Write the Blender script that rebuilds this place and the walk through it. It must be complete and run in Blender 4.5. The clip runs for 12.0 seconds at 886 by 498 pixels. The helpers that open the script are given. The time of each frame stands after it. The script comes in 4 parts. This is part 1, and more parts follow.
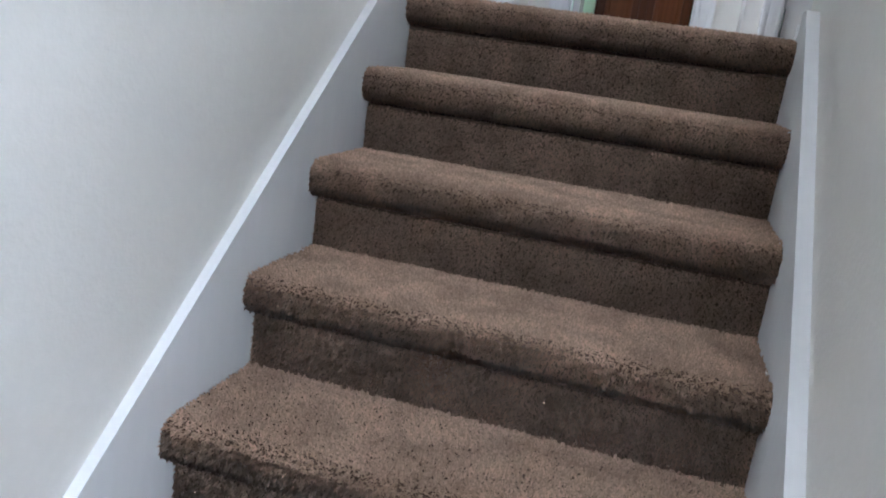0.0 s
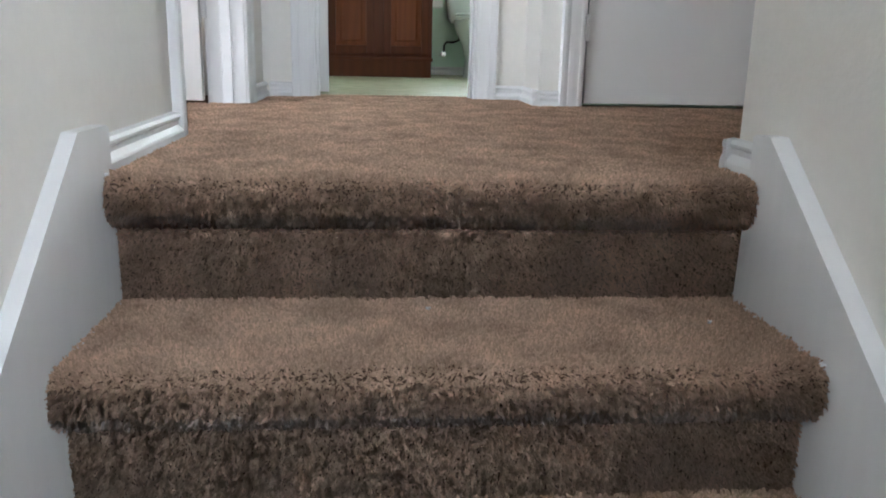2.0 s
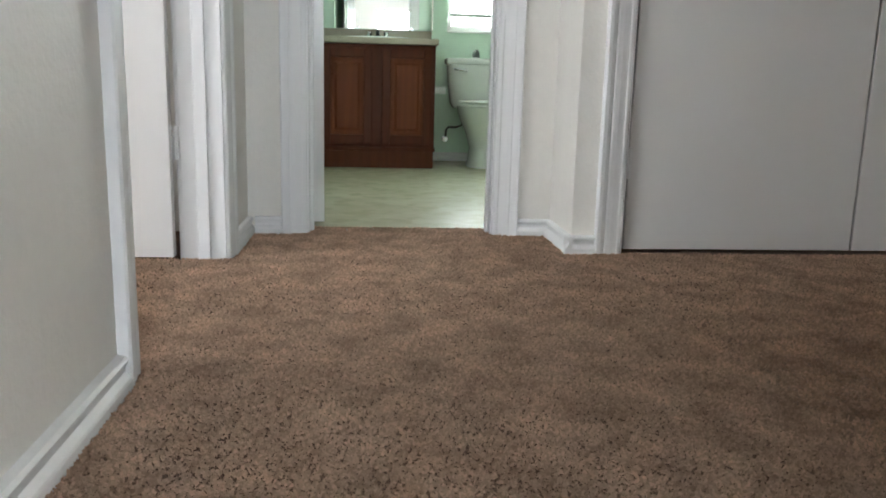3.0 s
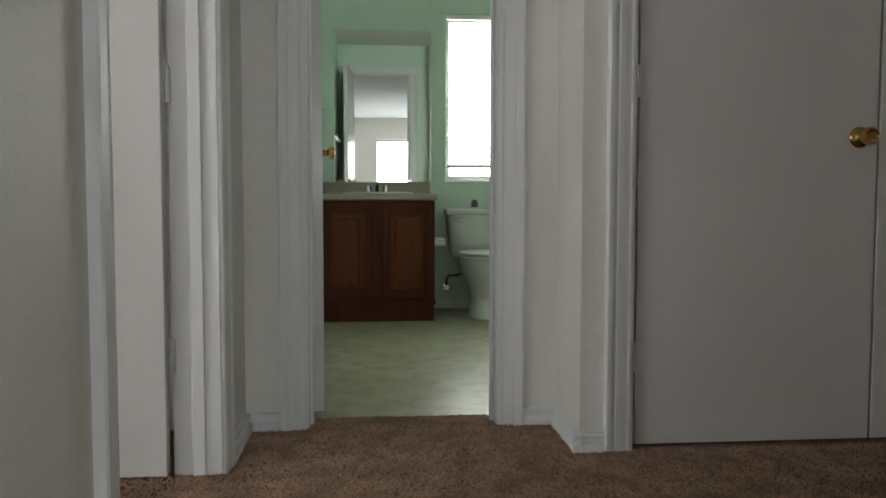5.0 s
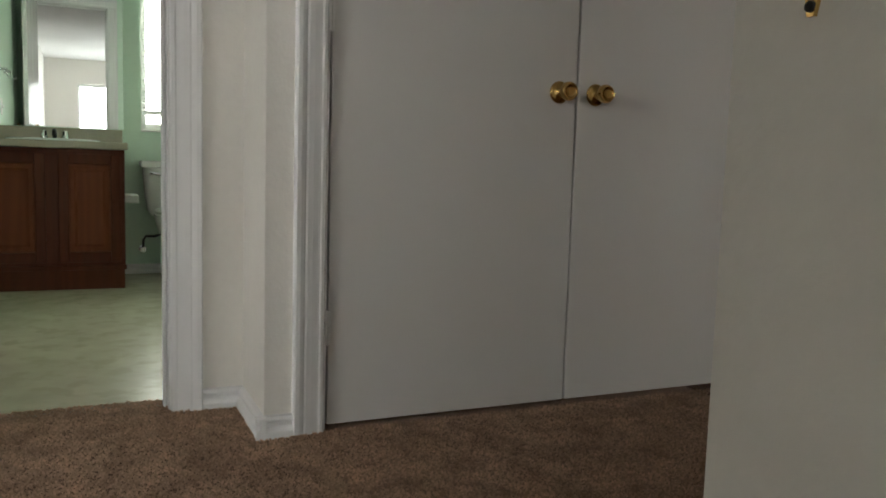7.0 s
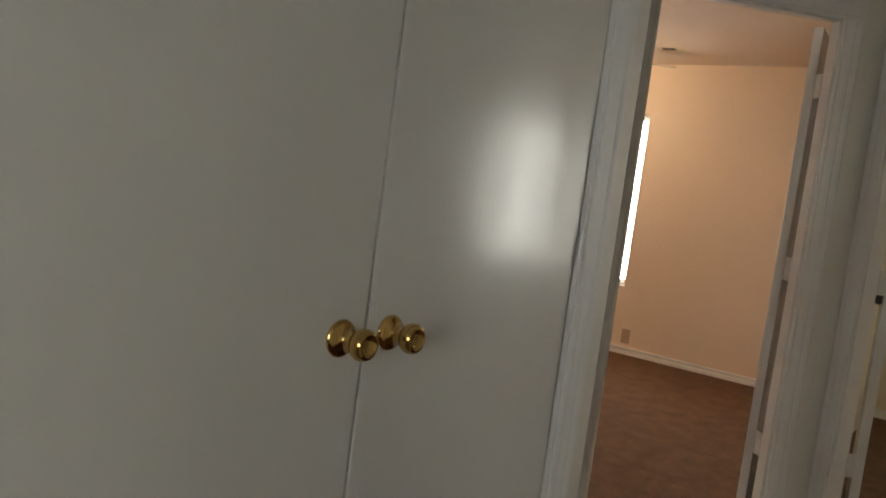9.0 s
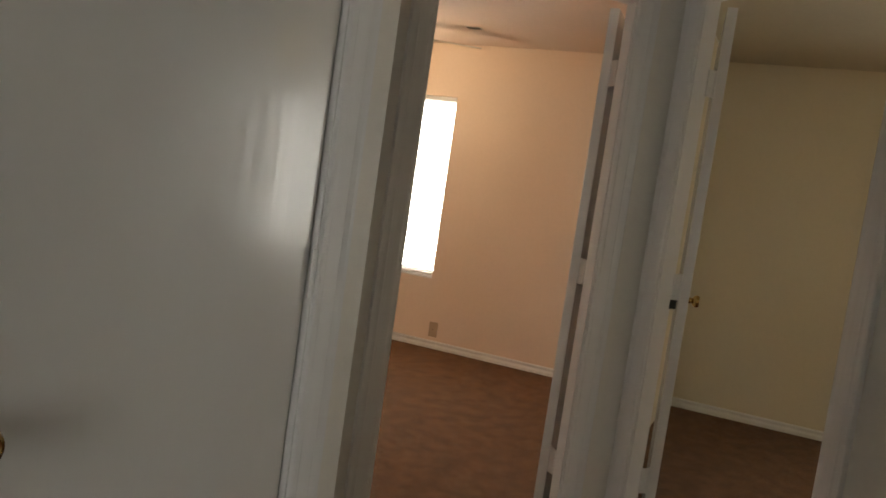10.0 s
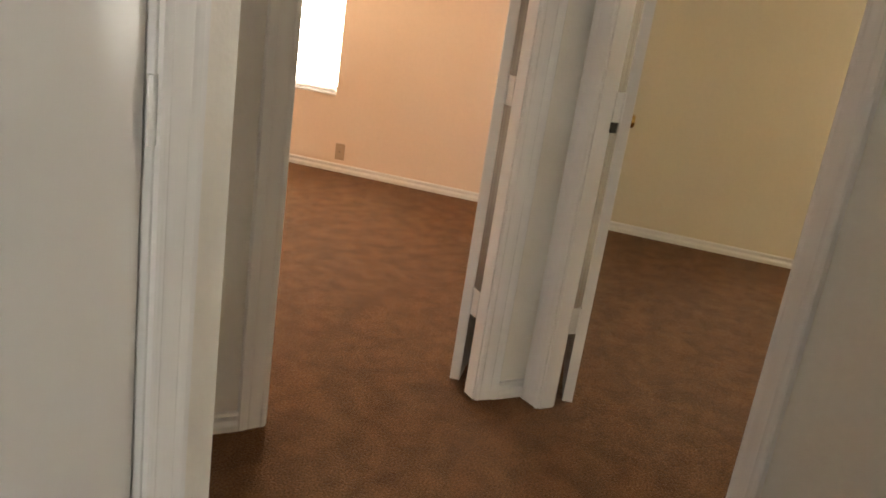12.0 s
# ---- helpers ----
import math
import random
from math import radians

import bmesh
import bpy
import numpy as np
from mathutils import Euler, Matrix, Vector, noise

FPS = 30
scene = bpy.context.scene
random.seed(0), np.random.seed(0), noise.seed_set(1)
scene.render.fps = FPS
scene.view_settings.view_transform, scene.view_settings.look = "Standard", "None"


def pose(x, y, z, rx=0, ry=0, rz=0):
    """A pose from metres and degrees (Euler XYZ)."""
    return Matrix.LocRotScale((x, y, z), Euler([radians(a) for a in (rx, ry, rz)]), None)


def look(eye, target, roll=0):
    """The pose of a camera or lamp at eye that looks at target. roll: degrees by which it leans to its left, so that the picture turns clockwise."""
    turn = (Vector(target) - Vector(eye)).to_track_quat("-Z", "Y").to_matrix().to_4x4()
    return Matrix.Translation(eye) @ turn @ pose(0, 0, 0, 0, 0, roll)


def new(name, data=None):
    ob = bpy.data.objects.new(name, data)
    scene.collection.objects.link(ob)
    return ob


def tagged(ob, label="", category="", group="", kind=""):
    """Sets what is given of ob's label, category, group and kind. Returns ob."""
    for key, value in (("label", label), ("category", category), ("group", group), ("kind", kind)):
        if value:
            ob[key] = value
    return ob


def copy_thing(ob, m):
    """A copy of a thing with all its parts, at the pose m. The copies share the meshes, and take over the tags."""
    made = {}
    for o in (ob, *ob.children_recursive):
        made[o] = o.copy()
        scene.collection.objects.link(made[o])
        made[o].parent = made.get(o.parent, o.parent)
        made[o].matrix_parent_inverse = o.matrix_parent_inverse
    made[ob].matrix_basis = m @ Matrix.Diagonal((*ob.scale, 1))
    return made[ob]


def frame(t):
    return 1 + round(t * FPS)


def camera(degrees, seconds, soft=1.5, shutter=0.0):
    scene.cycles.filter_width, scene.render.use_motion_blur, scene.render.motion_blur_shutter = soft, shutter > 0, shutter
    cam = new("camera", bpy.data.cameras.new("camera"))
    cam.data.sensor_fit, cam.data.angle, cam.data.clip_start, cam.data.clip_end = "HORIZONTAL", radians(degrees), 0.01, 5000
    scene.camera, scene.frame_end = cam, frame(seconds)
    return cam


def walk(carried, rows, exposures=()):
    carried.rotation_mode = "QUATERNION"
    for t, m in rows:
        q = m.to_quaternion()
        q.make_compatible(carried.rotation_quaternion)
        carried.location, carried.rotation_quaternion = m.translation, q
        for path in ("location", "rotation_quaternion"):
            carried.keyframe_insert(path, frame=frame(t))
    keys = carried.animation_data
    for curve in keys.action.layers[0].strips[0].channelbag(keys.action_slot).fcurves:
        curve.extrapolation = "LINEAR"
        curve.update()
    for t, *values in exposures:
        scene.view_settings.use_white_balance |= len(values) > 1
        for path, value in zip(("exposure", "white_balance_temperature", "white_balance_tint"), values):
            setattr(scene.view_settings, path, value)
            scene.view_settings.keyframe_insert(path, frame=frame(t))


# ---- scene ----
cam = camera(58.0, 12.0, soft=1.75)
PATH = [
    (0, (0.27, -2.257, -0.126), (-0.196, -0.384, -0.611), 8.2),
    (0.5, (0.097, -2.063, 0.024), (-0.004, -0.111, -0.348), 4.8),
    (1, (-0.003, -1.871, 0.153), (0.014, 0.085, -0.266), 2.4),
    (1.5, (-0.08, -1.605, 0.206), (0.043, 0.326, -0.302), 1.1),
    (2, (-0.067, -1.28, 0.209), (0.095, 0.651, -0.287), 1.3),
    (2.5, (-0.047, -0.95, 0.32), (0.11, 0.987, -0.154), 2.1),
    (3, (-0.111, -0.762, 0.482), (0.075, 1.19, 0.089), 1.5),
    (3.5, (-0.124, -0.709, 0.637), (0.047, 1.248, 0.261), 1.0),
    (5.5, (-0.086, -0.683, 0.732), (0.117, 1.305, 0.656), -0.6),
    (6, (-0.057, -0.688, 0.733), (0.388, 1.259, 0.63), -0.2),
    (6.5, (-0.023, -0.594, 0.684), (0.641, 1.288, 0.551), 1.1),
    (7, (0.093, -0.409, 0.701), (0.909, 1.405, 0.496), 1.7),
    (8.8, (0.277, 0.599, 1.139), (1.844, 1.821, 0.905), 6.0),
    (9, (0.388, 0.711, 1.196), (2.002, 1.881, 1.028), 7.5),
    (9.2, (0.451, 0.727, 1.263), (2.106, 1.846, 1.149), 7.8),
    (9.5, (0.617, 0.721, 1.309), (2.334, 1.738, 1.177), 8.6),
    (9.8, (0.744, 0.711, 1.300), (2.534, 1.591, 1.148), 7.6),
    (10, (0.885, 0.770, 1.276), (2.711, 1.570, 1.113), 8.2),
    (10.5, (1.143, 0.941, 1.269), (2.991, 1.646, 0.975), 7.3),
    (11, (1.238, 0.998, 1.276), (3.073, 1.656, 0.827), 8.7),
    (11.5, (1.242, 0.924, 1.249), (3.071, 1.540, 0.724), 9.8),
    (12, (1.270, 0.931, 1.258), (3.117, 1.433, 0.675), 8.5),
]
walk(cam, [(t, look(eye, target, roll)) for t, eye, target, roll in PATH],
     [(0, 0.08, 5600, 12), (1.5, 0.36, 5750, 12), (2.5, 0.3, 6100, 10), (3.0, 0.08, 6250, 10), (3.7, -0.1, 6450, 10), (5.3, -1.2, 6600, 9), (7.2, -0.75, 6900, 9), (8.8, -0.75, 7100, 6), (10, -0.85, 7250, 8), (10.5, -0.8, 7400, 8), (11.2, -0.3, 7500, 9), (12, 0.25, 7600, 10)])

# ---- light ----
world = bpy.data.worlds.new("world")
scene.world = world
world.use_nodes = True
wn = world.node_tree.nodes
sky = wn.new("ShaderNodeTexSky")
sky.sky_type, sky.sun_disc = 'NISHITA', False
sky.sun_elevation, sky.sun_rotation = radians(48), radians(200)
world.node_tree.links.new(sky.outputs[0], wn["Background"].inputs[0])
wn["Background"].inputs[1].default_value = 0.12

sun = new("sun", bpy.data.lights.new("sun", "SUN"))
sun.data.energy, sun.data.angle, sun.data.color = 2.5, radians(0.5), (1, 0.95, 0.88)
sun.rotation_euler = (radians(42), 0, radians(-20))


def daylight(name, m, w, h, power, color):
    """Sky light standing in a window's opening."""
    lamp = new(name, bpy.data.lights.new(name, "AREA"))
    lamp.data.shape, lamp.data.size, lamp.data.size_y = 'RECTANGLE', w, h
    lamp.data.energy, lamp.data.color = power, color
    lamp.matrix_world = m
    return lamp


daylight("window_light_stair", look((0.80, -5.36, 1.44), (0.80, 0, 1.44)), 1.56, 0.98, 58, (0.84, 0.92, 1.0))
daylight("window_light_lower", look((3.36, -3.80, 1.15), (0, -3.80, 1.15)), 2.36, 1.66, 42, (0.76, 0.88, 1.0))
# Lamp of an assumed, unseen west window, added to brighten landing and closet.
daylight("added_light_west", look((-3.16, 0.12, 1.35), (0, 0.12, 1.35)), 1.16, 1.26, 36, (0.92, 0.96, 1.0))
daylight("window_light_bath", look((0.79, 4.99, 1.44), (0.79, 0, 1.44)), 0.74, 1.10, 27, (0.94, 1.0, 0.95))
daylight("window_light_peach", look((6.66, 3.895, 1.22), (0, 3.895, 1.22)), 1.18, 1.32, 72, (1.0, 0.97, 0.93))
daylight("window_light_yellow", look((6.66, -1.38, 1.22), (0, -1.38, 1.22)), 0.82, 1.32, 46, (0.95, 0.98, 1.0))


# ---- materials ----
def material(name, color, rough=0.6, metal=0.0, vary=0.06, grain=40.0, bump=0.0, bump_scale=120.0, stretch=(1, 1, 1),
             spots=None, spec=0.5, trans=0.0):
    """Painted or plain surface: base colour with variation at two scales, and fine relief."""
    m = bpy.data.materials.new(name)
    m.use_nodes = True
    t = m.node_tree
    n, l = t.nodes, t.links
    b = n["Principled BSDF"]
    b.inputs["Roughness"].default_value, b.inputs["Metallic"].default_value = rough, metal
    b.inputs["Specular IOR Level"].default_value = spec
    b.inputs["Transmission Weight"].default_value = trans
    co = n.new("ShaderNodeTexCoord")
    mp = n.new("ShaderNodeMapping")
    mp.inputs["Scale"].default_value = stretch
    l.new(co.outputs["Object"], mp.inputs[0])
    big, fine = n.new("ShaderNodeTexNoise"), n.new("ShaderNodeTexNoise")
    big.inputs["Scale"].default_value, fine.inputs["Scale"].default_value = 2.3, grain
    big.inputs["Detail"].default_value, fine.inputs["Detail"].default_value = 4, 3
    l.new(mp.outputs[0], big.inputs[0]), l.new(mp.outputs[0], fine.inputs[0])
    add = n.new("ShaderNodeMath")
    add.operation = 'ADD'
    l.new(big.outputs[0], add.inputs[0]), l.new(fine.outputs[0], add.inputs[1])
    ramp = n.new("ShaderNodeMapRange")
    ramp.inputs["From Min"].default_value, ramp.inputs["From Max"].default_value = 0.6, 1.4
    ramp.inputs["To Min"].default_value, ramp.inputs["To Max"].default_value = 1 - vary, 1 + vary
    l.new(add.outputs[0], ramp.inputs[0])
    mul = n.new("ShaderNodeVectorMath")
    mul.operation = 'SCALE'
    mul.inputs[0].default_value = color
    l.new(ramp.outputs[0], mul.inputs["Scale"])
    out = mul.outputs[0]
    if spots:
        sp = n.new("ShaderNodeTexNoise")
        sp.inputs["Scale"].default_value, sp.inputs["Detail"].default_value = spots[1], 5
        l.new(mp.outputs[0], sp.inputs[0])
        r2 = n.new("ShaderNodeMapRange")
        r2.inputs["From Min"].default_value, r2.inputs["From Max"].default_value = spots[2], spots[2] + 0.12
        l.new(sp.outputs[0], r2.inputs[0])
        mix = n.new("ShaderNodeMix")
        mix.data_type = 'RGBA'
        mix.inputs["B"].default_value = (*spots[0], 1)
        l.new(r2.outputs[0], mix.inputs["Factor"]), l.new(out, mix.inputs["A"])
        out = mix.outputs["Result"]
    l.new(out, b.inputs["Base Color"])
    if bump:
        bn = n.new("ShaderNodeTexNoise")
        bn.inputs["Scale"].default_value, bn.inputs["Detail"].default_value = bump_scale, 3
        l.new(mp.outputs[0], bn.inputs[0])
        bu = n.new("ShaderNodeBump")
        bu.inputs["Strength"].default_value, bu.inputs["Distance"].default_value = bump, 0.004
        l.new(bn.outputs[0], bu.inputs["Height"]), l.new(bu.outputs[0], b.inputs["Normal"])
    return m


def grained(name, color, dark, rough, scale, bump, amount=1.0, swirl=9.0, spec=0.5, dull=None):
    """Wood grain running up the piece, as colour and relief."""
    m = material(name, color, rough, spec=spec)
    t = m.node_tree
    n, l = t.nodes, t.links
    b = n["Principled BSDF"]
    co, mp = n.new("ShaderNodeTexCoord"), n.new("ShaderNodeMapping")
    mp.inputs["Scale"].default_value = (scale, scale, scale * 0.09)
    l.new(co.outputs["Object"], mp.inputs[0])
    w = n.new("ShaderNodeTexWave")
    w.wave_type, w.bands_direction = 'BANDS', 'X'
    w.inputs["Scale"].default_value, w.inputs["Distortion"].default_value = 1.0, swirl
    w.inputs["Detail"].default_value, w.inputs["Detail Scale"].default_value = 3.0, 0.8
    l.new(mp.outputs[0], w.inputs[0])
    fine = n.new("ShaderNodeTexNoise")
    fine.inputs["Scale"].default_value, fine.inputs["Detail"].default_value = 5.0, 4
    l.new(mp.outputs[0], fine.inputs[0])
    both = n.new("ShaderNodeMath")
    both.operation = 'MULTIPLY'
    l.new(w.outputs["Fac"], both.inputs[0]), l.new(fine.outputs[0], both.inputs[1])
    mix = n.new("ShaderNodeMix")
    mix.data_type = 'RGBA'
    mix.inputs["A"].default_value, mix.inputs["B"].default_value = (*dark, 1), (*color, 1)
    r = n.new("ShaderNodeMapRange")
    r.inputs["From Min"].default_value, r.inputs["From Max"].default_value = 0.05, 0.5
    r.inputs["To Min"].default_value = 1 - amount
    l.new(both.outputs[0], r.inputs[0]), l.new(r.outputs[0], mix.inputs["Factor"])
    l.new(mix.outputs["Result"], b.inputs["Base Color"])
    if dull:
        figure, pm = n.new("ShaderNodeTexNoise"), n.new("ShaderNodeMapping")
        pm.inputs["Scale"].default_value = (55, 55, 1.5)
        figure.inputs["Scale"].default_value, figure.inputs["Detail"].default_value, figure.inputs["Distortion"].default_value = 1.0, 2.5, 0.8
        l.new(co.outputs["Object"], pm.inputs[0]), l.new(pm.outputs[0], figure.inputs[0])
        g = n.new("ShaderNodeMapRange")
        g.inputs["From Min"].default_value, g.inputs["From Max"].default_value = 0.49, 0.57
        g.inputs["To Min"].default_value, g.inputs["To Max"].default_value = dull, rough
        l.new(figure.outputs[0], g.inputs[0]), l.new(g.outputs[0], b.inputs["Roughness"])
    bu = n.new("ShaderNodeBump")
    bu.inputs["Strength"].default_value, bu.inputs["Distance"].default_value = bump, 0.002
    streak, sm = n.new("ShaderNodeTexNoise"), n.new("ShaderNodeMapping")
    sm.inputs["Scale"].default_value = (80, 80, 2.2)
    streak.inputs["Scale"].default_value = 1.0
    l.new(co.outputs["Object"], sm.inputs[0]), l.new(sm.outputs[0], streak.inputs[0])
    relief = n.new("ShaderNodeMath")
    relief.operation = 'MULTIPLY_ADD'
    relief.inputs[1].default_value = 0.5
    l.new(streak.outputs[0], relief.inputs[0]), l.new(both.outputs[0], relief.inputs[2])
    l.new(relief.outputs[0], bu.inputs["Height"]), l.new(bu.outputs[0], b.inputs["Normal"])
    return m


def carpet_material(name, a, b2, per_tuft=False, sheen=0.15):
    m = bpy.data.materials.new(name)
    m.use_nodes = True
    t = m.node_tree
    n, l = t.nodes, t.links
    b = n["Principled BSDF"]
    b.inputs["Roughness"].default_value, b.inputs["Specular IOR Level"].default_value = 1.0, 0.05
    b.inputs["Sheen Weight"].default_value, b.inputs["Sheen Roughness"].default_value = sheen, 0.35
    co = n.new("ShaderNodeTexCoord")
    f, g = n.new("ShaderNodeTexNoise"), n.new("ShaderNodeTexNoise")
    f.inputs["Scale"].default_value, f.inputs["Detail"].default_value = 150, 2
    g.inputs["Scale"].default_value, g.inputs["Detail"].default_value, g.inputs["Distortion"].default_value = 10.0, 8, 0.4
    l.new(co.outputs["Object"], f.inputs[0]), l.new(co.outputs["Object"], g.inputs[0])
    fac = f.outputs[0]
    if per_tuft:
        geo = n.new("ShaderNodeNewGeometry")
        av = n.new("ShaderNodeMath")
        av.operation = 'MULTIPLY_ADD'
        av.inputs[1].default_value = 0.5
        l.new(geo.outputs["Random Per Island"], av.inputs[0])
        half = n.new("ShaderNodeMath")
        half.operation = 'MULTIPLY'
        half.inputs[1].default_value = 0.5
        l.new(fac, half.inputs[0]), l.new(half.outputs[0], av.inputs[2])
        fac = av.outputs[0]
    mix = n.new("ShaderNodeMix")
    mix.data_type = 'RGBA'
    mix.inputs["A"].default_value, mix.inputs["B"].default_value = (*a, 1), (*b2, 1)
    r = n.new("ShaderNodeMapRange")
    r.inputs["From Min"].default_value, r.inputs["From Max"].default_value = (0.2, 0.8) if per_tuft else (0.35, 0.65)
    l.new(fac, r.inputs[0]), l.new(r.outputs[0], mix.inputs["Factor"])
    r2 = n.new("ShaderNodeMapRange")
    r2.inputs["From Min"].default_value, r2.inputs["From Max"].default_value = 0.35, 0.65
    r2.inputs["To Min"].default_value, r2.inputs["To Max"].default_value = 0.78, 1.18
    l.new(g.outputs[0], r2.inputs[0])
    sc = n.new("ShaderNodeVectorMath")
    sc.operation = 'SCALE'
    l.new(mix.outputs["Result"], sc.inputs[0]), l.new(r2.outputs[0], sc.inputs["Scale"])
    l.new(sc.outputs[0], b.inputs["Base Color"])
    bu = n.new("ShaderNodeBump")
    bu.inputs["Strength"].default_value, bu.inputs["Distance"].default_value = 0.8, 0.006
    l.new(f.outputs[0], bu.inputs["Height"])
    if per_tuft:
        at, geo2, nm = n.new("ShaderNodeAttribute"), n.new("ShaderNodeNewGeometry"), n.new("ShaderNodeMix")
        at.attribute_name, nm.data_type = "ground_normal", 'VECTOR'
        nm.inputs["Factor"].default_value = 0.75
        l.new(geo2.outputs["Normal"], nm.inputs["A"]), l.new(at.outputs["Vector"], nm.inputs["B"])
        l.new(nm.outputs["Result"], b.inputs["Normal"])
        fibre, blend = n.new("ShaderNodeBsdfTranslucent"), n.new("ShaderNodeMixShader")
        blend.inputs[0].default_value = 0.3
        l.new(sc.outputs[0], fibre.inputs["Color"]), l.new(at.outputs["Vector"], fibre.inputs["Normal"])
        l.new(b.outputs[0], blend.inputs[1]), l.new(fibre.outputs[0], blend.inputs[2])
        l.new(blend.outputs[0], n["Material Output"].inputs["Surface"])
    else:
        l.new(bu.outputs[0], b.inputs["Normal"])
    return m


WALL = material("wall_paint", (0.82, 0.785, 0.725), 0.55, vary=0.03, bump=0.25, bump_scale=90)
WALL_PEACH = material("peach_paint", (0.83, 0.68, 0.56), 0.6, vary=0.03, bump=0.25, bump_scale=90)
WALL_YELLOW = material("yellow_paint", (0.73, 0.655, 0.515), 0.6, vary=0.03, bump=0.25, bump_scale=90)
WALL_MINT = material("mint_paint", (0.70, 0.85, 0.72), 0.5, vary=0.03, bump=0.2, bump_scale=90)
CEILING = material("ceiling_texture", (0.87, 0.86, 0.84), 0.9, vary=0.04, bump=0.6, bump_scale=160)
# Two tinted ceiling colours, each darker than its room's walls.
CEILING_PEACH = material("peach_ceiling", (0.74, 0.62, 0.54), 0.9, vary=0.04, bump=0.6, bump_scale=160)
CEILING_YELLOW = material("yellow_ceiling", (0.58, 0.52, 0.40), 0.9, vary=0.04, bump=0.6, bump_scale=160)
TRIM = material("trim_paint", (0.82, 0.81, 0.80), 0.48, vary=0.03, bump=0.12, bump_scale=35, stretch=(1, 1, 0.15))
DOOR = grained("door_paint", (0.745, 0.725, 0.705), (0.738, 0.718, 0.698), 0.12, 9, 0.075, amount=0.02, swirl=14.0, spec=0.28, dull=0.245)
# Same carpet as the landing, with dim light put into its darker colour.
CARPET_DIM = carpet_material("carpet_floor_dim", (0.115, 0.052, 0.022), (0.196, 0.098, 0.045))
# Darker than the pile: colours in the shade between tufts and under nosings.
BACKING = carpet_material("carpet_backing", (0.14, 0.088, 0.060), (0.24, 0.155, 0.107))
# Same carpet again, lightened to offset shade between the landing's tufts.
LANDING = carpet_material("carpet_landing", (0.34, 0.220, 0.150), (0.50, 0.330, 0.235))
TUFT = carpet_material("carpet_pile", (0.44, 0.288, 0.196), (0.80, 0.552, 0.395), True, 0.2)
VINYL = material("vinyl_floor", (0.54, 0.505, 0.375), 0.26, vary=0.12, grain=9, spots=((0.475, 0.45, 0.325), 11, 0.50), bump=0.1, bump_scale=25)
OAK = grained("stained_oak", (0.098, 0.021, 0.0065), (0.060, 0.013, 0.0045), 0.5, 5, 0.1, amount=0.35, spec=0.2, swirl=18.0)
OAK_PANEL = grained("stained_oak_panel", (0.165, 0.040, 0.012), (0.105, 0.024, 0.008), 0.5, 4, 0.1, amount=0.4, spec=0.2, swirl=22.0)
OAK_DARK = grained("toe_kick_oak", (0.10, 0.026, 0.010), (0.07, 0.018, 0.008), 0.55, 5, 0.1, amount=0.4, spec=0.15, swirl=14.0)
LAMINATE = material("laminate", (0.38, 0.33, 0.245), 0.35, vary=0.12, grain=160)
PORCELAIN = material("porcelain", (0.84, 0.85, 0.82), 0.1, vary=0.02)
CHROME = material("chrome", (0.75, 0.76, 0.78), 0.12, 1.0, vary=0.02)
BRASS = material("polished_brass", (0.62, 0.41, 0.15), 0.12, 1.0, vary=0.08)
DARK = material("dark_metal", (0.03, 0.03, 0.03), 0.4, 0.6)
FRESHENER = material("grey_plastic", (0.16, 0.17, 0.17), 0.4, vary=0.05)
RUBBER = material("black_hose", (0.02, 0.02, 0.02), 0.5)
MIRROR = material("mirror_silver", (0.86, 0.90, 0.87), 0.0, 1.0, vary=0.0)
PLASTIC = material("white_plastic", (0.80, 0.80, 0.77), 0.35, vary=0.02)
BEIGE = material("beige_plastic", (0.46, 0.33, 0.22), 0.45, vary=0.04)
HINGE = material("painted_hinge", (0.74, 0.73, 0.72), 0.35, 0.2, vary=0.1, grain=200)
BLIND = material("blind_slat", (0.85, 0.85, 0.84), 0.4, vary=0.02)
SKY_WHITE = bpy.data.materials.new("overcast_sky")
SKY_WHITE.use_nodes = True
SKY_WHITE.node_tree.nodes["Principled BSDF"].inputs["Emission Color"].default_value = (0.93, 0.97, 1, 1)
SKY_WHITE.node_tree.nodes["Principled BSDF"].inputs["Emission Strength"].default_value = 5.0
GLOBE = bpy.data.materials.new("lit_glass_globe")
GLOBE.use_nodes = True
GLOBE.node_tree.nodes["Principled BSDF"].inputs["Emission Color"].default_value = (1, 0.72, 0.38, 1)
GLOBE.node_tree.nodes["Principled BSDF"].inputs["Emission Strength"].default_value = 9.0
GLASS = material("window_glass", (1, 1, 1), 0.0, vary=0.0, trans=1.0)
CAULK = material("caulk_bead", (0.80, 0.80, 0.80), 0.3, vary=0.1)


# ---- building helpers ----
def box(bm, x0, x1, y0, y1, z0, z1, bevel=0.0, m=None):
    r = bmesh.ops.create_cube(bm, size=1.0)
    vs = r["verts"]
    for v in vs:
        v.co = Vector(((x0 + x1) / 2 + v.co.x * (x1 - x0), (y0 + y1) / 2 + v.co.y * (y1 - y0), (z0 + z1) / 2 + v.co.z * (z1 - z0)))
    if bevel:
        es = list({e for v in vs for e in v.link_edges})
        r = bmesh.ops.bevel(bm, geom=es, offset=bevel, segments=2, profile=0.5, affect='EDGES')
        vs = list({v for f in r["faces"] for v in f.verts} | {v for v in vs if v.is_valid})
    if m is not None:
        bmesh.ops.transform(bm, matrix=m, verts=[v for v in vs if v.is_valid])
    return bm


